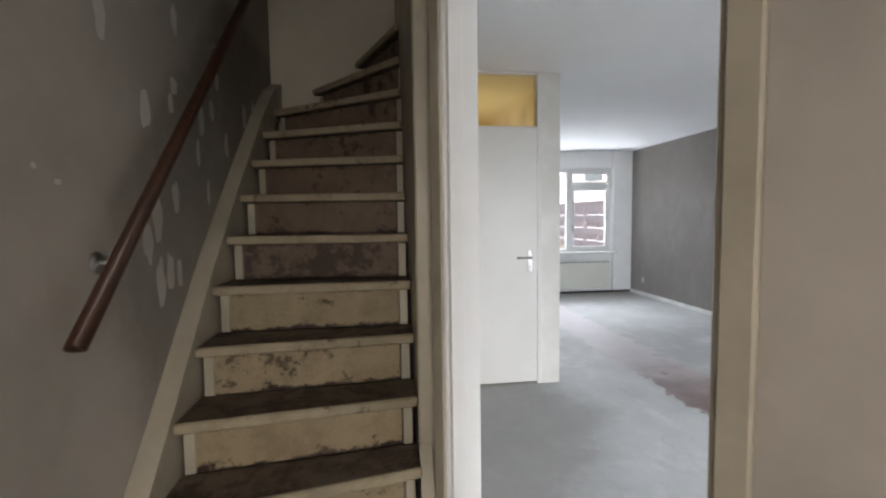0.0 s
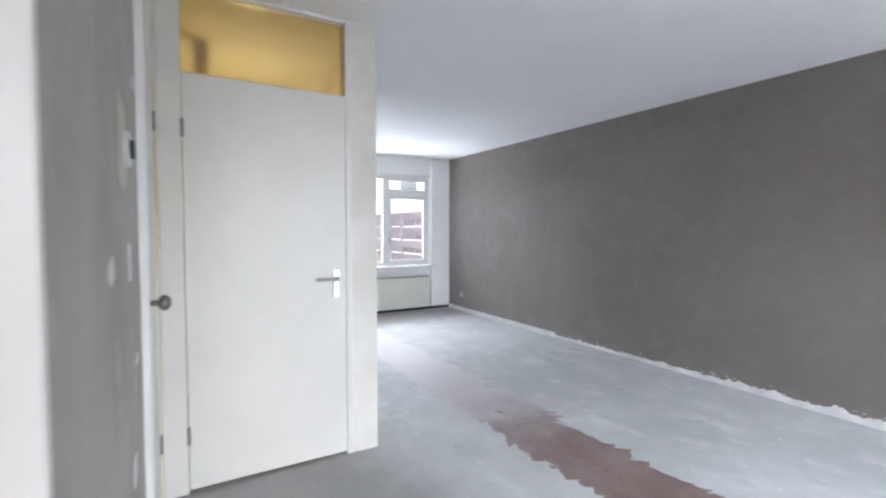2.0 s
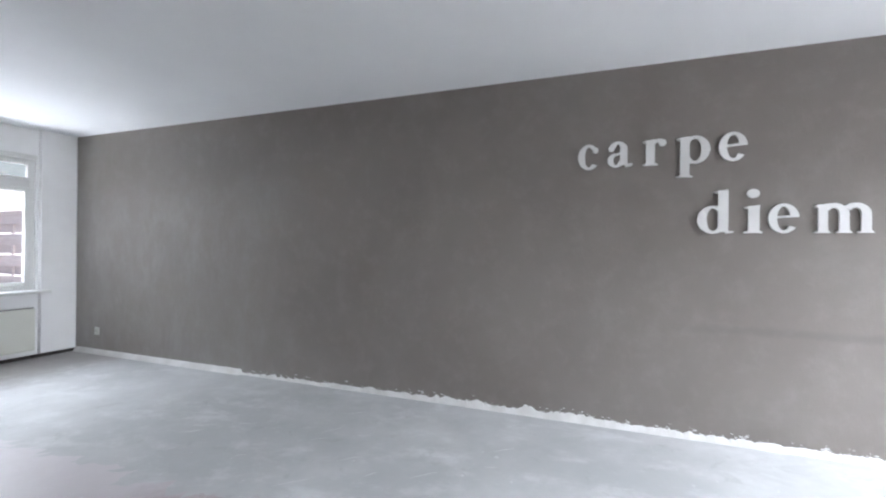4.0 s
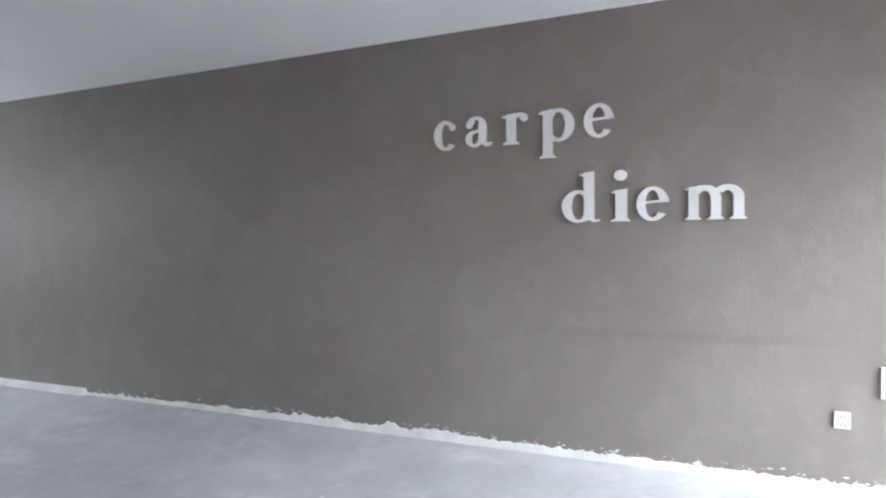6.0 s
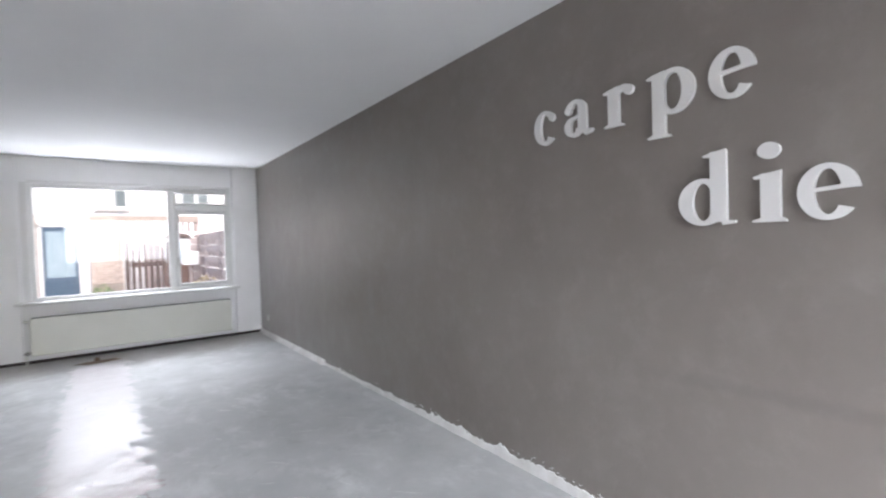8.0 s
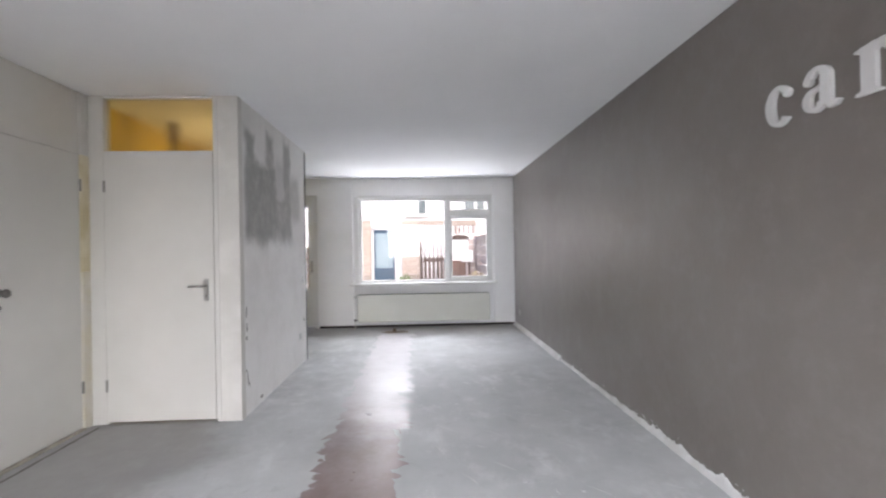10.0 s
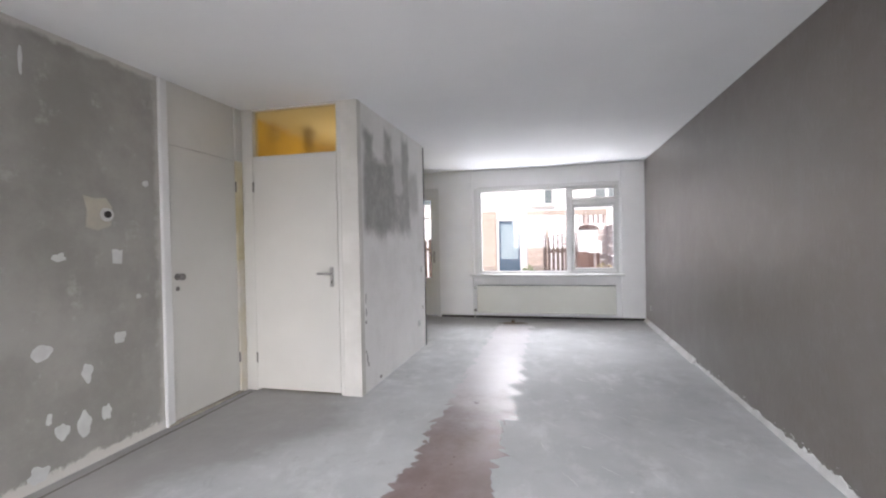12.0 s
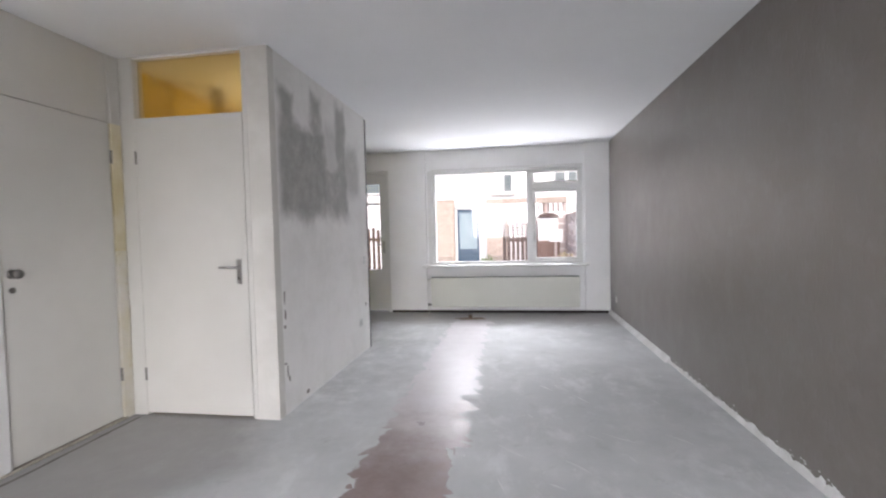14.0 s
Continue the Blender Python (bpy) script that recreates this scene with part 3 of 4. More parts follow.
part("leaf", box(0.1305, 0.9455, BOX_Y0 - 0.006, BOX_Y0 + 0.034, 0.022, 2.10, 0.003), DOORWHITE, toilet_door)
lever_handle(toilet_door, pose(0.885, BOX_Y0 - 0.007, 1.055), 0.17, -1)
for z in (0.30, 1.83):
    hinge(toilet_door, 0.131, BOX_Y0 - 0.008, z)
lamp = thing("toilet_lamp", "bare bulb hanging on a dark pendant in the toilet", "lamp", pose(0.25, 4.63, 0))
part("pendant", rod((0, 0, CEIL), (0, 0, 2.33), 0.05, 16, r2=0.035), RUST, lamp)
bulb = bmesh.new()
bmesh.ops.create_uvsphere(bulb, u_segments=14, v_segments=8, radius=0.035)
bulb.transform(Matrix.Translation((0, 0, 1.93)))
cord = rod((0, 0, 2.33), (0, 0, 1.99), 0.022, 10)
rod((0, 0, 2.02), (0, 0, 1.955), 0.022, 12, cord)
part("cord", cord, DARK, lamp)
part("bulb", bulb, PLASTIC, lamp, smooth=True)
glow = new("toilet_light", bpy.data.lights.new("toilet_light", "POINT"))
glow.data.energy, glow.data.color, glow.data.shadow_soft_size = 3.3, (1.0, 0.8, 0.45), 0.05
glow.location = (0.55, 4.9, 1.9)


def sash(parent, x0, x1, z0, z1, y, w=0.05, d=0.06, name="sash"):
    s = part(name, box(x0, x0 + w, y, y + d, z0, z1, 0.004), WHITE, parent)
    part("stile", box(x1 - w, x1, y, y + d, z0, z1, 0.004), WHITE, s)
    part("rail", box(x0 + w, x1 - w, y, y + d, z0, z0 + w, 0.004), WHITE, s)
    part("rail", box(x0 + w, x1 - w, y, y + d, z1 - w, z1, 0.004), WHITE, s)
    return s


def pane(parent, x0, x1, z0, z1, y, material=None, tilt=0.0):
    bm = box(-(x1 - x0) / 2, (x1 - x0) / 2, -0.003, 0.003, -(z1 - z0) / 2, (z1 - z0) / 2)
    p = part("pane", bm, material or GLASS, parent, at=pose((x0 + x1) / 2, y, (z0 + z1) / 2, 0, 0, tilt))
    p.visible_shadow = False
    return p


# front window
window = tagged(thing("window_1", "wide white painted window with a fixed pane and a casement", "window"), kind="structure")
wx0, wx1, wz0, wz1 = WIN
wy = NORTH + 0.08
MUL0, MUL1 = 2.955, 3.04
part("window_frame", box(wx0, wx0 + 0.045, wy, wy + 0.09, wz0, wz1, 0.004), WHITE, window)
part("window_frame", box(wx1 - 0.045, wx1, wy, wy + 0.09, wz0, wz1, 0.004), WHITE, window)
part("window_frame", box(wx0 + 0.045, wx1 - 0.045, wy, wy + 0.09, wz1 - 0.04, wz1, 0.004), WHITE, window)
part("window_frame", box(wx0 + 0.045, wx1 - 0.045, wy, wy + 0.09, wz0, wz0 + 0.04, 0.004), WHITE, window)
part("mullion", box(MUL0, MUL1, wy + 0.004, wy + 0.086, wz0 + 0.04, wz1 - 0.04, 0.004), WHITE, window)
part("transom", box(MUL1, wx1 - 0.045, wy + 0.006, wy + 0.084, 1.88, 1.965, 0.004), WHITE, window)
pane(window, wx0 + 0.046, MUL0 - 0.001, wz0 + 0.041, wz1 - 0.041, wy + 0.05)
top = sash(window, MUL1 + 0.003, wx1 - 0.048, 1.968, wz1 - 0.043, wy - 0.006, 0.022, 0.05, "top_light")
pane(top, MUL1 + 0.026, wx1 - 0.071, 1.991, wz1 - 0.066, wy + 0.02)
part("stay", rod((3.35, wy - 0.012, 2.0), (3.52, wy - 0.016, 2.012), 0.006, 8), DARKMETAL, top)
case = sash(window, MUL1 + 0.003, wx1 - 0.048, wz0 + 0.043, 1.877, wy - 0.008, 0.045, 0.06, "casement")
pane(case, MUL1 + 0.049, wx1 - 0.094, wz0 + 0.089, 1.831, wy + 0.022, tilt=0.5)
bm = box(MUL1 + 0.012, MUL1 + 0.034, wy - 0.02, wy - 0.008, 1.12, 1.22, 0.003)
rod((MUL1 + 0.023, wy - 0.02, 1.18), (MUL1 + 0.023, wy - 0.045, 1.18), 0.006, 8, bm)
rod((MUL1 + 0.023, wy - 0.045, 1.185), (MUL1 + 0.023, wy - 0.047, 1.08), 0.007, 8, bm)
part("window_catch", bm, METAL, case)
part("latch", box(MUL1 + 0.014, MUL1 + 0.03, wy - 0.018, wy - 0.008, 1.60, 1.68, 0.003), METAL, case)
part("window_sill", box(1.345, 3.835, NORTH - 0.13, wy, 0.715, 0.748, 0.008, seg=2), WHITE, window, "white painted window sill")
part("architrave", box(wx0 - 0.07, wx0 - 0.003, NORTH + 0.046, NORTH + 0.059, 0.75, wz1 + 0.02, 0.003), WHITE, window)
part("architrave", box(wx0 - 0.003, wx1 + 0.003, NORTH + 0.046, NORTH + 0.059, wz1 + 0.003, wz1 + 0.045, 0.003), WHITE, window)

# glazed front door in the corner
front_door = tagged(thing("door_1", "white front door with a tall glass pane", "door"), kind="structure")
part("jamb", box(0.10, 0.15, 8.04, 8.14, 0, 2.25, 0.004), WHITE, front_door)
part("jamb", box(0.745, 0.80, 8.04, 8.14, 0, 2.25, 0.004), WHITE, front_door)
part("head", box(0.15, 0.745, 8.04, 8.14, 2.19, 2.25, 0.004), WHITE, front_door)
part("stile", box(0.152, 0.24, 8.05, 8.10, 0.02, 2.187, 0.003), WHITE, front_door)
part("stile", box(0.64, 0.743, 8.05, 8.10, 0.02, 2.187, 0.003), WHITE, front_door)
part("rail", box(0.24, 0.64, 8.05, 8.10, 2.05, 2.187, 0.003), WHITE, front_door)
part("rail", box(0.24, 0.64, 8.05, 8.10, 0.56, 0.68, 0.003), WHITE, front_door)
part("panel", box(0.24, 0.64, 8.06, 8.09, 0.02, 0.56, 0.003), WHITE, front_door)
part("bar", box(0.24, 0.64, 8.055, 8.09, 1.72, 1.75, 0.003), WHITE, front_door)
pane(front_door, 0.241, 0.639, 0.681, 1.719, 8.07)
pane(front_door, 0.241, 0.639, 1.751, 2.049, 8.07)
lever_handle(front_door, pose(0.69, 8.049, 1.08), 0.2, -1)

# rear window and hall window
rear = tagged(thing("window_2", "wide white rear window", "window"), kind="structure")
rx0, rx1, rz0, rz1 = REAR
for a, b in ((rx0, rx0 + 0.06), (2.5, 2.57), (rx1 - 0.06, rx1)):
    part("window_frame", box(a, b, -1.62, -1.55, rz0, rz1, 0.004), WHITE, rear)
for a, b in ((rz0, rz0 + 0.06), (rz1 - 0.06, rz1)):
    part("window_frame", box(rx0 + 0.06, 2.5, -1.62, -1.55, a, b, 0.004), WHITE, rear)
    part("window_frame", box(2.57, rx1 - 0.06, -1.62, -1.55, a, b, 0.004), WHITE, rear)
pane(rear, rx0 + 0.061, 2.499, rz0 + 0.061, rz1 - 0.061, -1.59)
pane(rear, 2.571, rx1 - 0.061, rz0 + 0.061, rz1 - 0.061, -1.59)
hallwin = tagged(thing("window_3", "small white hall window", "window"), kind="structure")
for a, b in ((-0.75, -0.70), (0.10, 0.15)):
    part("window_frame", box(a, b, -1.62, -1.55, 0.9, 2.1, 0.004), WHITE, hallwin)
for a, b in ((0.9, 0.95), (2.05, 2.1)):
    part("window_frame", box(-0.70, 0.10, -1.62, -1.55, a, b, 0.004), WHITE, hallwin)
pane(hallwin, -0.699, 0.099, 0.951, 2.049, -1.59)

# ---- radiator ----
radiator = thing("radiator", "cream white flat panel radiator under the window", "radiator")
part("panel", box(1.47, 3.70, NORTH - 0.10, NORTH - 0.05, 0.10, 0.555, 0.006, seg=2), RADWHITE, radiator)
part("top_grille", box(1.48, 3.69, NORTH - 0.095, NORTH - 0.055, 0.556, 0.566, 0.002), mottled("grille_shadow_grey", (0.25, 0.25, 0.23), (0.2, 0.2, 0.19), 0.6), radiator)
part("bottom_seam", box(1.475, 3.695, NORTH - 0.104, NORTH - 0.1, 0.118, 0.126, 0.001), RADWHITE, radiator)
for z, w in ((0.52, 0.035), (0.135, 0.04)):
    bm = rod((1.47, NORTH - 0.07, z), (1.44, NORTH - 0.07, z), 0.012)
    rod((1.45, NORTH - 0.07, z), (1.41, NORTH - 0.07, z), 0.02, bm=bm)
    part("valve", bm, DARKMETAL if z < 0.3 else PLASTIC, radiator)
part("pipe", rod((1.425, NORTH - 0.07, 0.13), (1.425, NORTH - 0.07, 0.0), 0.009), RADWHITE, radiator)
for x in (1.9, 3.3):
    part("bracket", box(x, x + 0.03, NORTH - 0.052, NORTH + 0.059, 0.2, 0.5, 0.003), RADWHITE, radiator)

# ---- traces of removed skirting ----
tagged(part("skirting_gap", box(0.82, EAST - 0.002, NORTH - 0.014, NORTH - 0.002, 0.001, 0.036), DARK), "dark open joint along the foot of the front wall", "trim", kind="structure")


def strip_height(y):
    h = 0.052 if y > 5.43 else 0.022 + 0.022 * min(max((5.43 - y) / 2.5, 0), 1)
    if y < 5.43:
        h += 0.035 * max(0, noise.noise((y * 7.3, 1.7, 0)) - 0.05) + 0.016 * noise.noise((y * 23, 4.1, 0)) + 0.014 * noise.noise((y * 61, 2.0, 0))
        for c, w, a in ((3.02, 0.04, 0.03), (2.63, 0.045, 0.034), (3.36, 0.03, 0.015), (2.3, 0.03, 0.015)):
            h += a * math.exp(-((y - c) / w) ** 2)
    else:
        h += 0.003 * noise.noise((y * 9, 0, 0))
    return max(h, 0.006)


bm = bmesh.new()
prev = None
y = SOUTH + 0.01
while y < NORTH - 0.02:
    h = strip_height(y)
    foot = 0.045 if y > 5.43 else 0.014 + 0.006 * noise.noise((y * 5, 6, 0))
    row = [bm.verts.new(p) for p in ((EAST - 0.001, y, 0.001), (EAST - foot, y, 0.001), (EAST - 0.005, y, h - 0.003), (EAST - 0.001, y, h))]
    if prev:
        for i in range(3):
            bm.faces.new((prev[i], row[i], row[i + 1], prev[i + 1]))
    prev = row
    y += 0.012
tagged(part("bare_plaster_strip", bm, RAGGED), "ragged white strip of bare plaster where skirting was removed", "trim", kind="structure")
bm = bmesh.new()
prev = None
y = 1.9
while y < BOX_Y0 - 0.03:
    o = 0.012 * noise.noise((y * 4, 3, 0))
    row = [bm.verts.new((x, y, 0.0035)) for x in (0.09 + o, 0.112 + o + 0.012 * noise.noise((y * 17, 9, 0)))]
    if prev:
        bm.faces.new((prev[0], prev[1], row[1], row[0]))
    prev = row
    y += 0.02
tagged(part("floor_joint", bm, GROOVE), "dark groove in the screed along the west wall", "trim", kind="structure")


def blob(name, cx, cy, w, h, m, material, n=22, seed=0, depth=0.0018, parent=None):
    pts = []
    for i in range(n):
        a = 2 * math.pi * i / n
        r = 1 + 0.5 * noise.noise((math.cos(a) * 1.3 + seed * 7.1, math.sin(a) * 1.3, seed))
        pts.append((cx + w / 2 * r * math.cos(a), cy + h / 2 * r * math.sin(a)))
    return part(name, prism(pts, depth, m), material, parent)


ON_WEST = Matrix(((0, 0, 1, 0), (1, 0, 0, 0), (0, 1, 0, 0), (0, 0, 0, 1)))  # local x -> y, local y -> z, local z -> x
west = bpy.data.objects["wall_west"]
for i, (y, z, w, h) in enumerate(((2.197, 0.74, 0.10, 0.08), (2.438, 0.563, 0.07, 0.11), (2.659, 0.732, 0.085, 0.075), (2.413, 0.248, 0.085, 0.15),
        (2.288, 0.266, 0.075, 0.09), (2.557, 0.28, 0.06, 0.10), (2.135, 2.315, 0.02, 0.16), (2.878, 1.748, 0.045, 0.045), (2.30, 1.26, 0.07, 0.05), (2.16, 0.08, 0.1, 0.09), (2.22, 0.36, 0.03, 0.08), (2.80, 0.98, 0.04, 0.03))):
    blob("filler_patch", y, z, w, h, Matrix.Translation((0.0, 0, 0)) @ ON_WEST, FILLER, seed=i + 1, parent=west)
part("filler_patch", prism([(2.622, 1.21), (2.684, 1.205), (2.69, 1.295), (2.668, 1.29), (2.65, 1.302), (2.618, 1.298)], 0.0018, ON_WEST), FILLER, west)
stain = blob("floor_stain", 2.12, 7.50, 0.46, 0.16, Matrix.Translation((0, 0, 0.001)), RUST, 26, 40, 0.003)
tagged(stain, "rusty brown stain around a pipe hole in the floor", "stain")
hole = tagged(part("pipe_stub", rod((2.1, 7.56, 0.004), (2.1, 7.56, 0.045), 0.03, 14, r2=0.024), RUST), "short rusty pipe stub rising from the floor", "pipe")


# ---- sockets, thermostat, switches ----
def socket(label, m, w=0.08, h=0.08, holes=1, name="wall_socket", cat="socket"):
    s = thing(name, label, cat, m)
    part("cover", box(-w / 2, w / 2, -h / 2, h / 2, 0, 0.012, 0.004, seg=2), PLASTIC, s)
    for k in range(holes):
        cy = (k - (holes - 1) / 2) * h / max(holes, 1)
        ring = rod((0, cy, 0.0121), (0, cy, 0.0135), 0.021 if h > 0.1 else 0.016, 20)
        part("insert", ring, INSERT, s)
        for dx in (-0.0095, 0.0095):
            part("contact_hole", rod((dx, cy, 0.0136), (dx, cy, 0.0142), 0.003, 8), DARK, s)
    return s


def on_east(y, z):
    return Matrix.Translation((EAST - 0.001, y, z)) @ Matrix(((0, 0, -1, 0), (-1, 0, 0, 0), (0, 1, 0, 0), (0, 0, 0, 1)))


socket("small white wall socket on the grey wall", on_east(0.18, 0.366), 0.07, 0.085, 2)
socket("tall white cover plate on the grey wall", on_east(-0.02, 0.565), 0.105, 0.155, 2, "cover_plate", "cover plate")
socket("small white wall socket near the front corner", on_east(7.60, 0.26), 0.075, 0.085)
ON_BOX = Matrix(((0, 0, 1, 0), (1, 0, 0, 0), (0, 1, 0, 0), (0, 0, 0, 1)))
socket("white light switch on the plaster wall", Matrix.Translation((BOX_X + 0.001, 5.70, 0.98)) @ ON_BOX, 0.06, 0.08, 0, "light_switch", "switch")
socket("white wall socket on the plaster wall", Matrix.Translation((BOX_X + 0.001, 5.55, 0.33)) @ ON_BOX, 0.07, 0.08)
thermo = thing("thermostat_outlet", "round outlet box with a cable stub in the grey wall", "outlet", Matrix.Translation((0.001, 2.585, 1.52)) @ ON_WEST)
part("filler_patch", prism([(-0.13, -0.08), (-0.06, -0.10), (0.03, -0.07), (0.04, 0.05), (0.0, 0.105), (-0.07, 0.095), (-0.14, 0.11), (-0.12, 0.02)], 0.002), mottled("cream_filler", (0.50, 0.465, 0.385), (0.44, 0.41, 0.345), 0.85, 8, 80, 0.3), thermo, "cream filler around the outlet")
part("ring", rod((0, 0, 0.002), (0, 0, 0.012), 0.042, 24), PLASTIC, thermo)
part("core", rod((0, 0, 0.0121), (0, 0, 0.02), 0.022, 18), DARK, thermo)
# metal stop bead on the free end of the toilet wall
tagged(part("corner_bead", box(BOX_X - 0.082, BOX_X + 0.010, BOX_Y1, BOX_Y1 + 0.014, 0.0, CEIL - 0.02, 0.002), ALU), "dark metal bead on the wall's free edge", "trim", kind="structure")


# ---- wall letters ----
def ring_piece(bm, cx, cy, rx, ry, tx, ty, a0, a1, m, depth, n=30, thin=None):
    """An elliptical stroke from angle a0 to a1, thicker at the sides than at top and bottom."""
    out, inn = [], []
    for i in range(n + 1):
        a = radians(a0 + (a1 - a0) * i / n)
        out.append((cx + rx * math.cos(a), cy + ry * math.sin(a)))
        inn.append((cx + (rx - tx) * math.cos(a), cy + (ry - ty) * math.sin(a)))
    b = bmesh.new()
    rows = []
    for o, q in zip(out, inn):
        rows.append([b.verts.new((*o, 0)), b.verts.new((*o, depth)), b.verts.new((*q, depth)), b.verts.new((*q, 0))])
    closed = abs(a1 - a0) >= 359.9
    for i in range(n):
        r, s = rows[i], rows[i + 1] if not (closed and i == n - 1) else rows[0]
        for k in range(4):
            b.faces.new((r[k], s[k], s[(k + 1) % 4], r[(k + 1) % 4]))
    if not closed:
        b.faces.new(rows[0][::-1])
        b.faces.new(rows[-1])
    else:
        bmesh.ops.delete(b, geom=rows[-1], context="VERTS")
    b.transform(m)
    return merge(bm, b)


class Glyph:
    """Strokes of one letter, laid a hair apart in depth. Unit: the height of a small x."""

    def __init__(self, unit, wide=1.0, depth=0.018):
        self.bm, self.s, self.w, self.d, self.n = bmesh.new(), unit, wide, depth, 0

    def lay(self):
        self.n += 1
        return Matrix.Diagonal((self.s * self.w, self.s, 1, 1)), self.d + 0.0004 * self.n

    def poly(self, *pts):
        m, d = self.lay()
        prism(pts, d, m, self.bm)

    def stem(self, x, y0, y1, w=0.29):
        self.poly((x, y0), (x + w, y0), (x + w, y1), (x, y1))

    def foot(self, x, y, w, left=0.1, right=0.08, up=1):
        self.poly((x - left, y), (x + w + right, y), (x + w + right, y + 0.035 * up), (x + w, y + 0.09 * up), (x, y + 0.09 * up), (x - left, y + 0.035 * up))

    def flag(self, x, y, w=0.29, left=0.12):
        self.poly((x - left, y - 0.10), (x - left, y - 0.06), (x + w - 0.012, y + 0.03), (x + w - 0.012, y - 0.12), (x, y - 0.12))

    def arc(self, cx, cy, rx, ry, tx, ty, a0, a1):
        m, d = self.lay()
        ring_piece(self.bm, cx, cy, rx, ry, tx, ty, a0, a1, m, d)

    def disc(self, cx, cy, r):
        self.poly(*[(cx + r * math.cos(2 * math.pi * i / 24), cy + r * math.sin(2 * math.pi * i / 24)) for i in range(24)])


def glyph(ch, unit, wide):
    g = Glyph(unit, wide)
    if ch == "c":
        g.arc(0.47, 0.5, 0.45, 0.52, 0.28, 0.10, 50, 318)
        g.disc(0.74, 0.78, 0.115)
    elif ch == "e":
        g.arc(0.46, 0.5, 0.44, 0.52, 0.25, 0.10, 5, 322)
        g.poly((0.2, 0.50), (0.895, 0.56), (0.885, 0.63), (0.2, 0.57))
    elif ch == "a":
        g.stem(0.46, 0.08, 0.74, 0.27)
        g.arc(0.39, 0.70, 0.34, 0.32, 0.25, 0.10, 0, 158)
        g.disc(0.15, 0.74, 0.105)
        g.arc(0.32, 0.27, 0.30, 0.28, 0.21, 0.09, 80, 345)
        g.poly((0.36, 0.47), (0.54, 0.53), (0.54, 0.62), (0.36, 0.55))
        g.poly((0.60, 0.13), (0.66, -0.01), (0.86, 0.02), (0.92, 0.10), (0.90, 0.13), (0.71, 0.12))
    elif ch == "r":
        g.stem(0.14, 0.02, 0.98)
        g.foot(0.14, 0.0, 0.29, 0.11, 0.1)
        g.flag(0.14, 0.99)
        g.arc(0.56, 0.62, 0.30, 0.40, 0.10, 0.13, 62, 160)
        g.disc(0.68, 0.86, 0.125)
    elif ch == "p":
        g.stem(0.14, -0.50, 0.98)
        g.foot(0.14, -0.52, 0.29, 0.12, 0.1)
        g.flag(0.14, 0.99)
        g.arc(0.60, 0.5, 0.47, 0.52, 0.27, 0.10, -150, 150)
    elif ch == "d":
        g.stem(0.60, 0.05, 1.58, 0.28)
        g.flag(0.60, 1.58, 0.28)
        g.arc(0.46, 0.5, 0.45, 0.52, 0.27, 0.10, 30, 330)
        g.poly((0.80, 0.14), (0.80, -0.02), (1.02, 0.02), (1.02, 0.07), (0.86, 0.08))
    elif ch == "i":
        g.stem(0.12, 0.02, 0.98)
        g.foot(0.12, 0.0, 0.29, 0.12, 0.08)
        g.flag(0.14, 0.99)
        g.disc(0.25, 1.43, 0.165)
    elif ch == "m":
        for x in (0.12, 0.67, 1.22):
            g.stem(x, 0.02, 0.98 if x < 0.2 else 0.62, 0.25)
            g.foot(x, 0.0, 0.25, 0.09, 0.07)
        g.flag(0.14, 0.99)
        g.arc(0.521, 0.61, 0.398, 0.41, 0.248, 0.16, 0, 140)
        g.arc(1.071, 0.61, 0.398, 0.41, 0.248, 0.16, 0, 140)
    return g.bm


for ch, y, z, unit, wide in (("c", 2.282, 1.836, 0.172, 0.95), ("a", 2.082, 1.842, 0.175, 1.04), ("r", 1.858, 1.842, 0.175, 1.08), ("p", 1.648, 1.842, 0.178, 1.05), ("e", 1.402, 1.846, 0.18, 1.0),
                             ("d", 1.522, 1.378, 0.176, 1.16), ("i", 1.258, 1.378, 0.176, 1.18), ("e", 1.130, 1.380, 0.178, 1.03), ("m", 0.895, 1.378, 0.176, 1.07)):
    tagged(part("wall_letter", glyph(ch, unit, wide), LETTER, at=on_east(y - 0.006, z - 0.007)), "raised white serif letter " + ch + " on the grey wall", "letter", "letters of the wall motto")

side = bpy.data.objects["wall_toilet_side"]
CHIP = mottled("chipped_plaster", (0.30, 0.28, 0.25), (0.22, 0.2, 0.18), 0.9, 9, 80, 0.4)
for i, (y, z, w, h) in enumerate(((3.985, 0.83, 0.02, 0.10), (3.99, 0.70, 0.022, 0.07), (3.98, 0.62, 0.03, 0.03), (3.995, 0.30, 0.02, 0.09), (3.97, 0.36, 0.03, 0.02), (4.02, 0.24, 0.02, 0.05), (5.74, 0.5, 0.03, 0.05), (4.3, 0.05, 0.06, 0.03))):
    blob("chip", y, z, w, h, Matrix.Translation((BOX_X, 0, 0)) @ ON_WEST, CHIP, 12, i + 90, 0.0015, side)

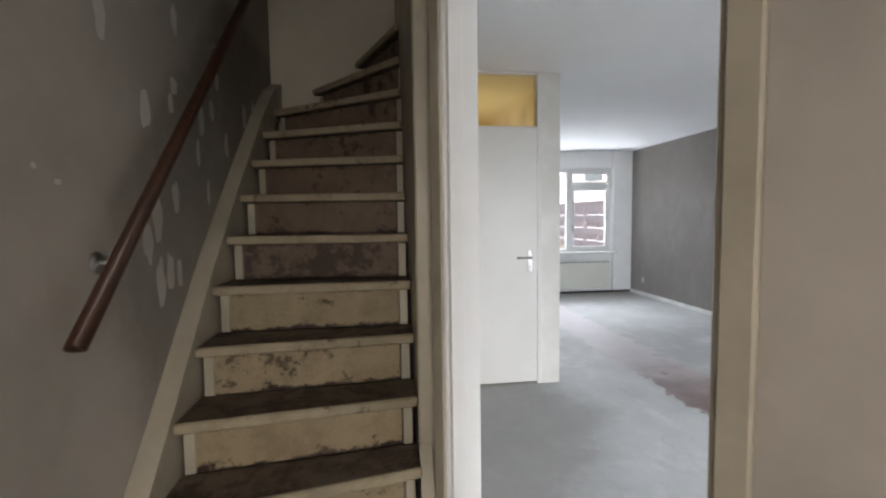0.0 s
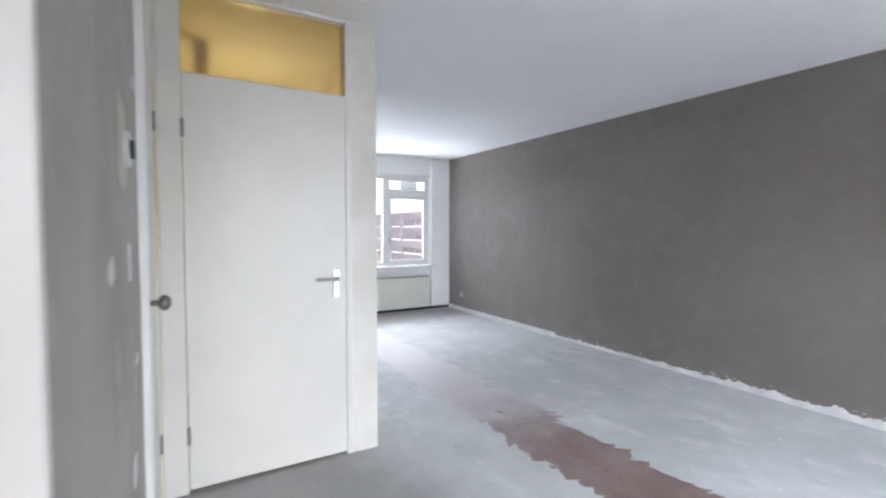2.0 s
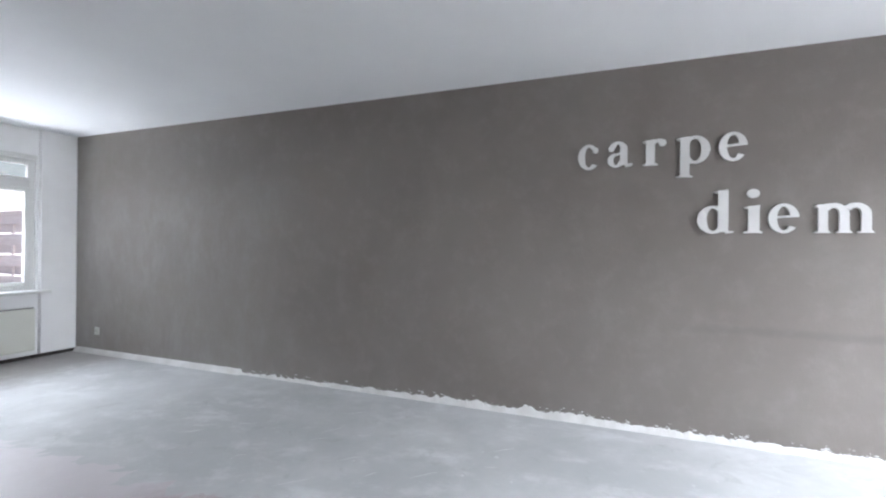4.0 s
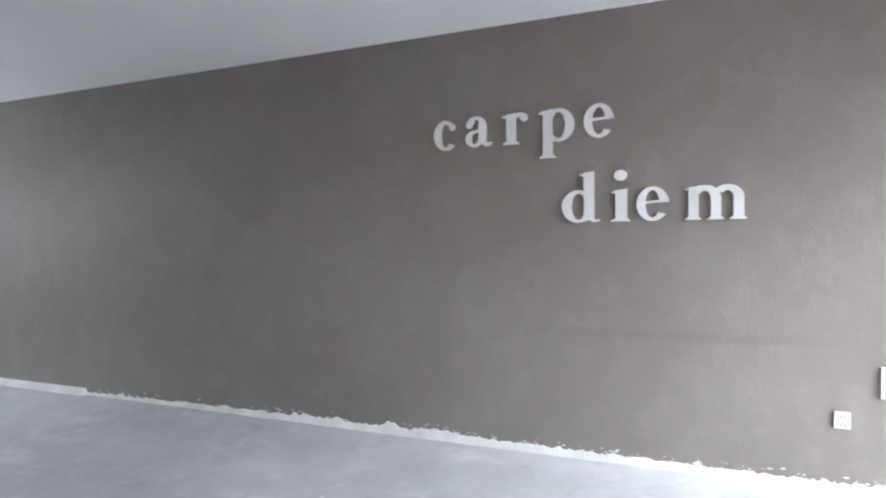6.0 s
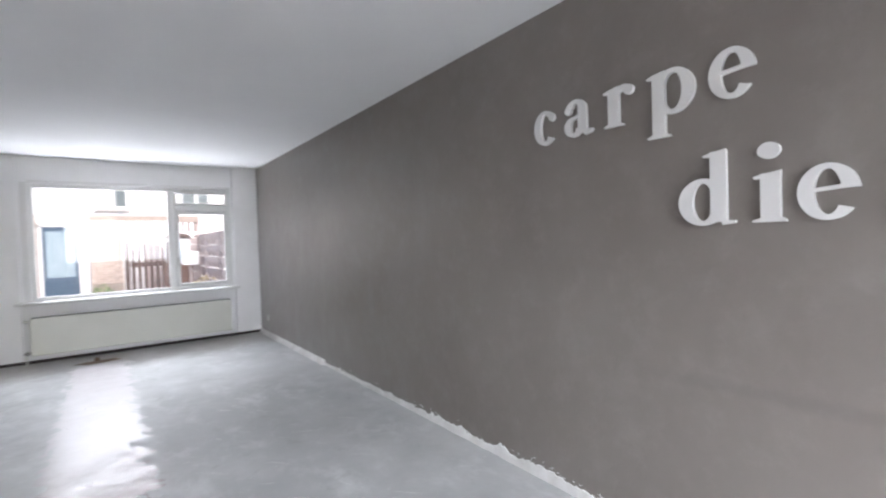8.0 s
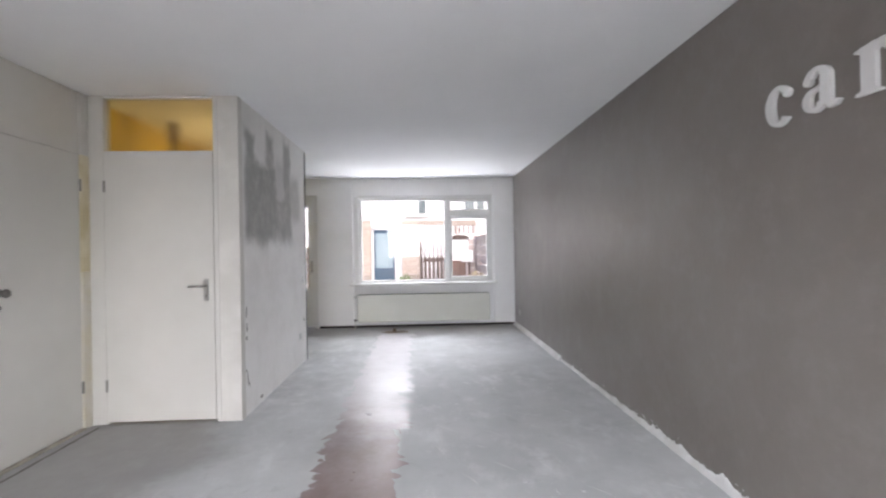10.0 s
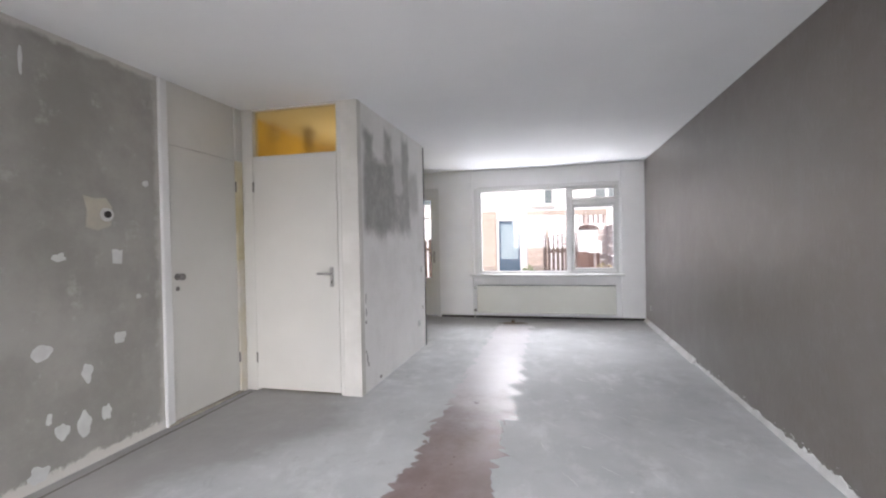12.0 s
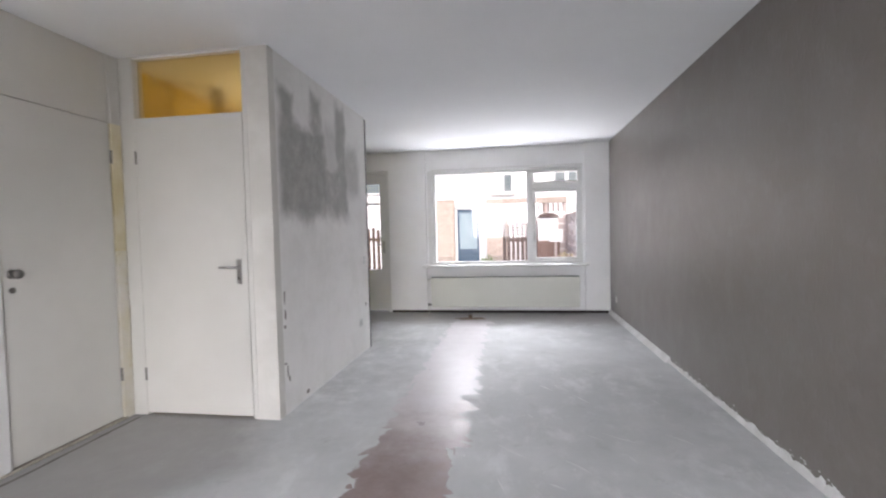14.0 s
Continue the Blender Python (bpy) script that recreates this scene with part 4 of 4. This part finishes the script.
# flecks of plaster above the bare strip, and scratches in the screed
frng = random.Random(11)
bm = bmesh.new()
for i in range(170):
    y = -1.2 + 6.5 * frng.random()
    c = Vector((EAST - 0.0012, y, strip_height(y) + 0.003 + 0.035 * frng.random() ** 2))
    k = 0.003 + 0.007 * frng.random()
    bm.faces.new([bm.verts.new(c + Vector((-0.0008, k * math.cos(a) * (1 + frng.random()), k * 0.6 * math.sin(a)))) for a in (0, 1.2, 2.4, 3.6, 5.0)])
flecks = part("plaster_flecks", bm, RAGGED, bpy.data.objects["bare_plaster_strip"])
flecks["kind"] = "stuff"
bm = bmesh.new()
for i in range(26):
    x, y, a, n = 2.5 + 1.5 * frng.random(), 2.3 + 2.6 * frng.random(), 1.9 + 0.9 * frng.random(), 5
    length, bend = 0.06 + 0.16 * frng.random(), 0.5 * (frng.random() - 0.5)
    old = None
    for k in range(n + 1):
        f = k / n
        p = Vector((x + length * f * math.cos(a + bend * f), y + length * f * math.sin(a + bend * f), 0.0015))
        w = 0.0022 * (1 - abs(2 * f - 1)) + 0.0006
        q = Vector((-math.sin(a), math.cos(a), 0)) * w
        row = (bm.verts.new(p - q), bm.verts.new(p + q))
        if old:
            bm.faces.new((old[0], row[0], row[1], old[1]))
        old = row
scratches = part("floor_scratches", bm, FILLER, bpy.data.objects["floor"])
scratches["kind"] = "stuff"


# ---- staircase ----
stair = thing("staircase", "steep worn stair with cream nosings and dark glue residue", "staircase")
RISE, XL, XR = 0.188, -0.95, -0.18
left = {1: (XL, 1.24), 2: (XL, 1.43), 3: (XL, 1.615), 4: (XL, 1.80), 5: (XL, 1.985), 6: (XL, 2.175), 7: (XL, 2.365), 8: (XL, 2.575), 9: (XL, 2.795), 10: (XL, 3.04), 11: (XL, 3.33), 12: (-0.73, STAIR_N - 0.03), 13: (-0.44, STAIR_N - 0.03), 14: (XR, STAIR_N - 0.03)}
right = {1: 1.48, 2: 1.63, 3: 1.77, 4: 1.90, 5: 2.05, 6: 2.18, 7: 2.31, 8: 2.44, 9: 2.57, 10: 2.69, 11: 2.78, 12: 2.84, 13: 2.88, 14: 2.92}
for n in range(1, 14):
    (lx, ly), ry, (nx, ny), nry = left[n], right[n], left[n + 1], right[n + 1]
    z = RISE * n
    pts = [(XR, ry), (lx, ly)]
    if n == 11:
        pts.append((XL, STAIR_N - 0.03))
    pts += [(nx, ny + (0.03 if n < 11 else 0)), (XR, nry + 0.03)]
    tread = part("tread", prism(pts, 0.034, Matrix.Translation((0, 0, z - 0.036))), TREAD, stair)
    d = Vector((lx - XR, ly - ry, 0))
    length, ang = d.length, math.atan2(d.y, d.x)
    turn = Matrix.Translation((XR, ry, z)) @ Matrix.Rotation(ang, 4, "Z")
    part("nosing", box(0.0, length, -0.002, 0.020, -0.034, 0.002, 0.006), NOSING, tread, at=turn)
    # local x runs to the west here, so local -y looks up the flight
    part("riser", box(0.05, length - 0.045, -0.05, -0.034, 0.0, RISE - 0.038), RISER if n < 7 else RISER_UPPER, stair, at=turn @ Matrix.Translation((0, 0, -RISE)))
    for a in (0.012, length - 0.048):
        part("riser_trim", box(a, a + 0.034, -0.045, -0.026, 0.0, RISE - 0.04, 0.003), CREAM, stair, at=turn @ Matrix.Translation((0, 0, -RISE)))


def sloped_board(x0, x1, pts_low, pts_high):
    """A stringer board between a lower and an upper line of (y, z)."""
    outline = list(pts_low) + list(reversed(pts_high))
    m = Matrix(((0, 0, 1, x0), (1, 0, 0, 0), (0, 1, 0, 0), (0, 0, 0, 1)))
    return prism(outline, x1 - x0, m)


up = [(1.12, 0.18), (1.30, 0.29), (1.80, 0.79), (2.175, 1.19), (2.575, 1.57), (3.04, 1.98), (3.33, 2.20), (STAIR_N - 0.002, 2.30)]
low = [(1.12, 0.0), (1.45, 0.0), (1.9, 0.55), (2.30, 0.95), (2.70, 1.35), (3.1, 1.75), (3.36, 2.0), (STAIR_N - 0.002, 2.1)]
part("stringer", sloped_board(HALL_W + 0.002, XL, low, up), CREAM, stair, "cream painted wall stringer")
part("stringer", sloped_board(XR + 0.001, -0.135, [(1.52, 0.0), (1.84, 0.0)], [(1.52, 0.15), (1.84, 0.60)]), CREAM, stair, "cream painted outer stringer")
part("newel_post", box(-0.178, -0.105, 1.85, 1.92, 0, 4.55, 0.006), CREAM, stair, "dull cream newel board")
part("stair_panel", box(-0.177, -0.103, 1.925, STAIR_N - 0.002, 0.0, 4.55, 0.002), CREAM, stair)

handrail = thing("handrail", "round dark brown wooden handrail on metal brackets", "handrail")
RA, RB = Vector((-0.945, 1.37, 1.128)), Vector((-0.945, 3.16, 2.86))
bm = rod(RA, RB, 0.021, 18)
bmesh.ops.bevel(bm, geom=[e for e in bm.edges if len(e.link_faces) == 2 and e.calc_face_angle(0) > 1.0], offset=0.014, segments=4, affect="EDGES")
part("rail", bm, RAILWOOD, handrail, smooth=True)
for f in (0.12, 0.62):
    p = RA.lerp(RB, f)
    bm = rod(p + Vector((0, 0, -0.02)), p + Vector((-0.035, 0, -0.055)), 0.007, 10)
    rod(p + Vector((-0.035, 0, -0.055)), (HALL_W + 0.004, p.y, p.z - 0.055), 0.007, 10, bm)
    rod((HALL_W + 0.001, p.y, p.z - 0.055), (HALL_W + 0.008, p.y, p.z - 0.055), 0.028, 16, bm)
    part("bracket", bm, METAL, handrail, smooth=True)
hall_west = bpy.data.objects["wall_hall_west"]
OLD_FILLER = mottled("old_filler", (0.60, 0.57, 0.53), (0.52, 0.49, 0.455), 0.85, 7, 80, 0.2)
for i, (y, z, w, h) in enumerate(((1.67, 1.94, 0.05, 0.12), (2.12, 2.11, 0.05, 0.11), (1.88, 1.74, 0.06, 0.12), (2.06, 1.80, 0.04, 0.08), (2.09, 1.87, 0.05, 0.06), (2.33, 1.80, 0.05, 0.14),
        (2.45, 1.87, 0.05, 0.09), (2.28, 1.66, 0.04, 0.10), (2.06, 1.47, 0.05, 0.12), (2.37, 1.50, 0.03, 0.10), (1.92, 1.39, 0.06, 0.15), (1.85, 1.32, 0.06, 0.14), (1.92, 1.18, 0.06, 0.15),
        (1.99, 1.21, 0.05, 0.14), (2.06, 1.20, 0.04, 0.11), (2.53, 2.02, 0.05, 0.10), (3.10, 2.02, 0.05, 0.10), (2.92, 1.94, 0.06, 0.13), (2.62, 1.74, 0.05, 0.11), (1.40, 1.51, 0.015, 0.015), (1.47, 1.48, 0.02, 0.015))):
    blob("filler_patch", y, z, w, h, Matrix.Translation((HALL_W, 0, 0)) @ ON_WEST, OLD_FILLER, 16, i + 70, 0.0005, hall_west)

# ---- outside ----
PAVING = mottled("paving_ground", (0.36, 0.33, 0.30), (0.28, 0.26, 0.24), 0.85, 1.2, 30, 0.3)
# brown stain lightened to imitate the reflection haze of the window glass
FENCE = wood_material("fence_stain_washed_out", (0.52, 0.43, 0.405), (0.62, 0.535, 0.505), 0.8, (4, 4, 40))
GATE = wood_material("gate_stain", (0.075, 0.05, 0.042), (0.12, 0.08, 0.068), 0.75, (40, 40, 4))
BRICK = brick_material("tan_brick", (0.54, 0.44, 0.37), (0.62, 0.52, 0.45))
MORTAR = mottled("mortar", (0.40, 0.34, 0.29), (0.34, 0.29, 0.25), 0.9, 4, 60, 0.3)
RENDERED = mottled("white_render", (0.80, 0.80, 0.80), (0.76, 0.76, 0.76), 0.8, 1.5, 60, 0.1)
BLUE = mottled("blue_door_paint", (0.045, 0.085, 0.13), (0.06, 0.10, 0.15), 0.4, 2, 60, 0.05)
WINDARK = mottled("far_window_glass", (0.12, 0.15, 0.16), (0.16, 0.19, 0.2), 0.1, 1, 20, 0.02)
LEAF_M = mottled("shrub_leaf", (0.10, 0.17, 0.05), (0.17, 0.24, 0.08), 0.6, 5, 60, 0.1)
DRY = mottled("dry_flower", (0.42, 0.34, 0.22), (0.5, 0.42, 0.28), 0.8, 5, 60, 0.1)
PALE = mottled("pale_beam", (0.40, 0.33, 0.28), (0.34, 0.28, 0.24), 0.8)
TRELLIS = wood_material("trellis_stain", (0.17, 0.12, 0.105), (0.24, 0.175, 0.155), 0.8, (40, 40, 4))
STAND = wood_material("stand_stain", (0.16, 0.095, 0.075), (0.22, 0.14, 0.115), 0.75, (4, 4, 40))
bm = bmesh.new()
bm.faces.new([bm.verts.new(p) for p in ((-900, -900, -0.125), (900, -900, -0.125), (900, 900, -0.125), (-900, 900, -0.125))])
setting("ground", bm, PAVING, "grey paved ground around the house", "ground")

# neighbouring house across the path
HY = 16.5
house = thing("neighbour_house", "white rendered neighbouring house with brick piers and a blue door", "house")
part("wall", box(-9, 12, HY + 0.10, HY + 6, -0.12, 6.2), RENDERED, house, "white rendered wall")
part("roof", prism([(-0.5, 6.2), (6.4, 6.2), (3.0, 8.6)], 21, Matrix(((0, 0, 1, -9), (1, 0, 0, HY), (0, 1, 0, 0), (0, 0, 0, 1)))), mottled("roof_tiles", (0.16, 0.09, 0.07), (0.11, 0.07, 0.06), 0.8), house)
blue = part("door", box(0.86, 1.60, HY + 0.02, HY + 0.07, -0.12, 2.02, 0.004), BLUE, house, "dark blue door with a large glass pane")
part("pane", box(0.93, 1.53, HY + 0.012, HY + 0.019, 0.66, 1.90), mottled("hazy_door_glass", (0.34, 0.42, 0.46), (0.27, 0.35, 0.39), 0.15, 2, 30, 0.02), blue)
for k in range(4):
    part("board", box(0.93, 1.53, HY + 0.008, HY + 0.0195, 0.02 + k * 0.15, 0.155 + k * 0.15, 0.004), BLUE, blue)
part("door_frame", box(0.78, 0.857, HY + 0.0, HY + 0.09, -0.12, 2.10, 0.004), WHITE, house)
part("door_frame", box(1.603, 1.68, HY + 0.0, HY + 0.09, -0.12, 2.10, 0.004), WHITE, house)
part("door_frame", box(0.78, 1.68, HY + 0.0, HY + 0.09, 2.025, 2.10, 0.004), WHITE, house)
part("ledge", box(2.0, 2.85, HY + 0.02, HY + 0.10, 2.46, 2.52, 0.004), mottled("ledge_grey", (0.5, 0.48, 0.46), (0.45, 0.43, 0.42), 0.8), house)
for x0, x1, z0, z1 in ((2.48, 2.72, 2.60, 3.15), (4.17, 4.48, 2.72, 3.15), (4.6, 4.85, 2.72, 3.15), (0.2, 0.6, 3.3, 4.0), (7.2, 7.9, 2.7, 3.4), (-2.4, -1.6, 2.7, 3.4)):
    w = part("window", box(x0, x1, HY + 0.07, HY + 0.098, z0, z1), WINDARK, house)
    part("sill", box(x0 - 0.04, x1 + 0.04, HY + 0.04, HY + 0.1, z0 - 0.05, z0 - 0.003, 0.003), WHITE, w)
    part("frame", box(x0 - 0.03, x0 - 0.002, HY + 0.06, HY + 0.099, z0, z1), WHITE, w)
brick_bm = box(0, 0.205, 0, 0.03, 0, 0.055, 0.004)
brick_me = mesh("brick", brick_bm, BRICK)
for px0, px1, top_z in ((0.07, 0.76, 2.36), (1.86, 2.60, 2.33)):
    pier = part("brick_pier", box(px0, px1, HY + 0.0, HY + 0.099, -0.12, top_z), MORTAR, house, "tan brick pier")
    rows = int((top_z + 0.1) / 0.0655)
    for r in range(8, rows):
        x = px0 + 0.004 - (0.11 if r % 2 else 0)
        while x < px1 - 0.02:
            x0, x1 = max(x, px0 + 0.003), min(x + 0.205, px1 - 0.003)
            if x1 - x0 > 0.06:
                o = new("brick", brick_me)
                o.parent = pier
                o.matrix_basis = Matrix.Translation((x0, HY - 0.012, -0.11 + r * 0.0655)) @ Matrix.Diagonal(((x1 - x0) / 0.205, 1, 1, 1))
            x += 0.215

slat_me = mesh("slat", box(0, 0.022, 0, 1.78, 0, 0.157, 0.003), FENCE)
for k, y0 in enumerate((8.6, 10.46, 12.32, 14.18)):
    f = thing("fence_panel", "brown stained timber fence panel with staggered boards", "fence", pose(4.36, y0, -0.12), "garden fence panels")
    part("post", box(-0.02, 0.07, -0.07, 0.0, 0, 1.85, 0.006), FENCE, f)
    part("cap", box(-0.03, 0.08, -0.06, 1.80, 1.79, 1.83, 0.004), FENCE, f)
    for i in range(12):
        s = new("slat", slat_me)
        s.parent = f
        s.matrix_basis = pose(0.0 if i % 2 else 0.045, 0.0, 0.05 + i * 0.145 + (0.0 if i % 2 else 0.032))
    for yy in (0.5, 1.2):
        part("batten", box(0.023, 0.044, yy, yy + 0.05, 0.03, 1.78), FENCE, f)
back = thing("back_fence", "brown timber fence with an open trellis top", "fence", pose(2.45, 15.0, -0.12))
for i in range(9):
    part("slat", box(0.62, 1.9, 0.0 if i % 2 else 0.03, 0.022 if i % 2 else 0.052, 0.05 + i * 0.19, 0.22 + i * 0.19, 0.003), FENCE, back)
for x in (0.62, 1.24, 1.84):
    part("post", box(x, x + 0.08, 0.055, 0.13, 0, 2.25, 0.005), FENCE, back)
part("top_board", box(0.0, 1.9, 0.0, 0.10, 2.18, 2.36, 0.005), PALE, back)
for i in range(13):
    part("trellis_bar", box(0.03 + i * 0.145, 0.085 + i * 0.145, 0.02, 0.05, 1.92, 2.175, 0.002), TRELLIS, back)
gate = thing("garden_gate", "dark brown picket gate with an arched top", "gate", pose(2.60, 11.3, -0.12))
for i in range(6):
    x = 0.01 + i * 0.1
    h = 1.45 + 0.14 * math.sin(math.pi * (i + 0.5) / 6)
    part("picket", box(x, x + 0.07, 0, 0.02, 0.06, h, 0.004), GATE, gate)
for z in (0.3, 1.12):
    part("rail", box(0.0, 0.60, 0.021, 0.055, z, z + 0.09, 0.004), GATE, gate)
part("gate_post", box(-0.09, -0.01, -0.02, 0.07, 0, 1.6, 0.006), GATE, gate)
part("gate_post", box(0.61, 0.69, -0.02, 0.07, 0, 1.6, 0.006), GATE, gate)

fence = thing("picket_fence", "weathered grey picket fence beyond the front door", "fence", pose(-2.2, 11.6, -0.12))
for i in range(18):
    part("picket", box(0.12 * i, 0.12 * i + 0.075, 0, 0.02, 0.05, 1.5 + 0.03 * math.sin(i * 2.1), 0.004), GATE, fence)
for z in (0.35, 1.2):
    part("rail", box(-0.02, 2.15, 0.021, 0.055, z, z + 0.08, 0.004), GATE, fence)
for x in (-0.05, 1.03, 2.13):
    part("post", box(x, x + 0.08, 0.056, 0.13, 0, 1.55, 0.005), GATE, fence)


def shrub(name, label, x, y, w, h, material, n, seed):
    r = random.Random(seed)
    s = thing(name, label, "plant", pose(x, y, -0.12))
    bm = bmesh.new()
    for i in range(7):
        a = r.random() * 6.28
        rod((0, 0, 0), (w * 0.35 * math.cos(a), w * 0.35 * math.sin(a), h * (0.6 + 0.35 * r.random())), 0.006, 5, bm, 0.003)
    part("stems", bm, RUST, s)
    bm = bmesh.new()
    for i in range(n):
        a, q, t = r.random() * 6.28, math.sqrt(r.random()), 0.35 + 0.65 * r.random()
        c = Vector((w / 2 * q * math.cos(a), w / 2 * q * math.sin(a), h * t * (1 - 0.35 * q * q)))
        e = Euler((r.random() * 2.5, r.random() * 2.5, a)).to_matrix()
        k = 0.03 + 0.03 * r.random()
        bm.faces.new([bm.verts.new(c + e @ Vector(p)) for p in ((-k, 0, 0), (0, -k * 0.45, 0.004), (k, 0, 0), (0, k * 0.45, 0.004))])
    part("leaves", bm, material, s)
    return s


shrub("shrub", "small bright green shrub in the front garden", 2.15, 11.5, 0.5, 0.85, LEAF_M, 420, 3)
shrub("dry_shrub", "pale flowering shrub beside the garden fence", 3.75, 10.2, 0.75, 0.95, DRY, 420, 5)

# glazed box on a brown stand, and a small white box of unknown use on an added post
garden_box = thing("garden_box", "white glazed garden box with dark arched roof on brown stand", "garden box", pose(3.74, 14.45, -0.12))
part("stand", box(-0.32, 0.32, -0.2, 0.2, 0, 1.06, 0.01), STAND, garden_box, "brown wooden stand")
part("body", box(-0.27, 0.27, -0.18, 0.18, 1.061, 1.72, 0.012), RENDERED, garden_box)
part("pane", box(-0.20, 0.20, -0.188, -0.181, 1.14, 1.66, 0.002), mottled("pale_blue_glass", (0.62, 0.74, 0.78), (0.7, 0.8, 0.83), 0.15, 2, 30, 0.02), garden_box, "pale blue glass pane")
arch = [(-0.30, 0.0)] + [(-0.30 * math.cos(radians(a)), 0.02 + 0.12 * math.sin(radians(a))) for a in range(0, 181, 15)] + [(0.30, 0.0)]
part("roof", prism(arch, 0.42, Matrix(((1, 0, 0, 0), (0, 0, -1, 0.21), (0, 1, 0, 1.722), (0, 0, 0, 1)))), GATE, garden_box, "dark arched roof")
white_box = thing("white_box", "small white box of unknown use on a timber post", "letter box", pose(3.79, 12.6, -0.12))
part("post", box(-0.03, 0.03, -0.02, 0.04, 0, 1.07, 0.005), FENCE, white_box)
part("case", box(-0.16, 0.16, -0.1, 0.1, 1.071, 1.38, 0.01), RENDERED, white_box)
part("flap", box(-0.12, 0.12, -0.108, -0.101, 1.27, 1.31, 0.002), WHITE, white_box)
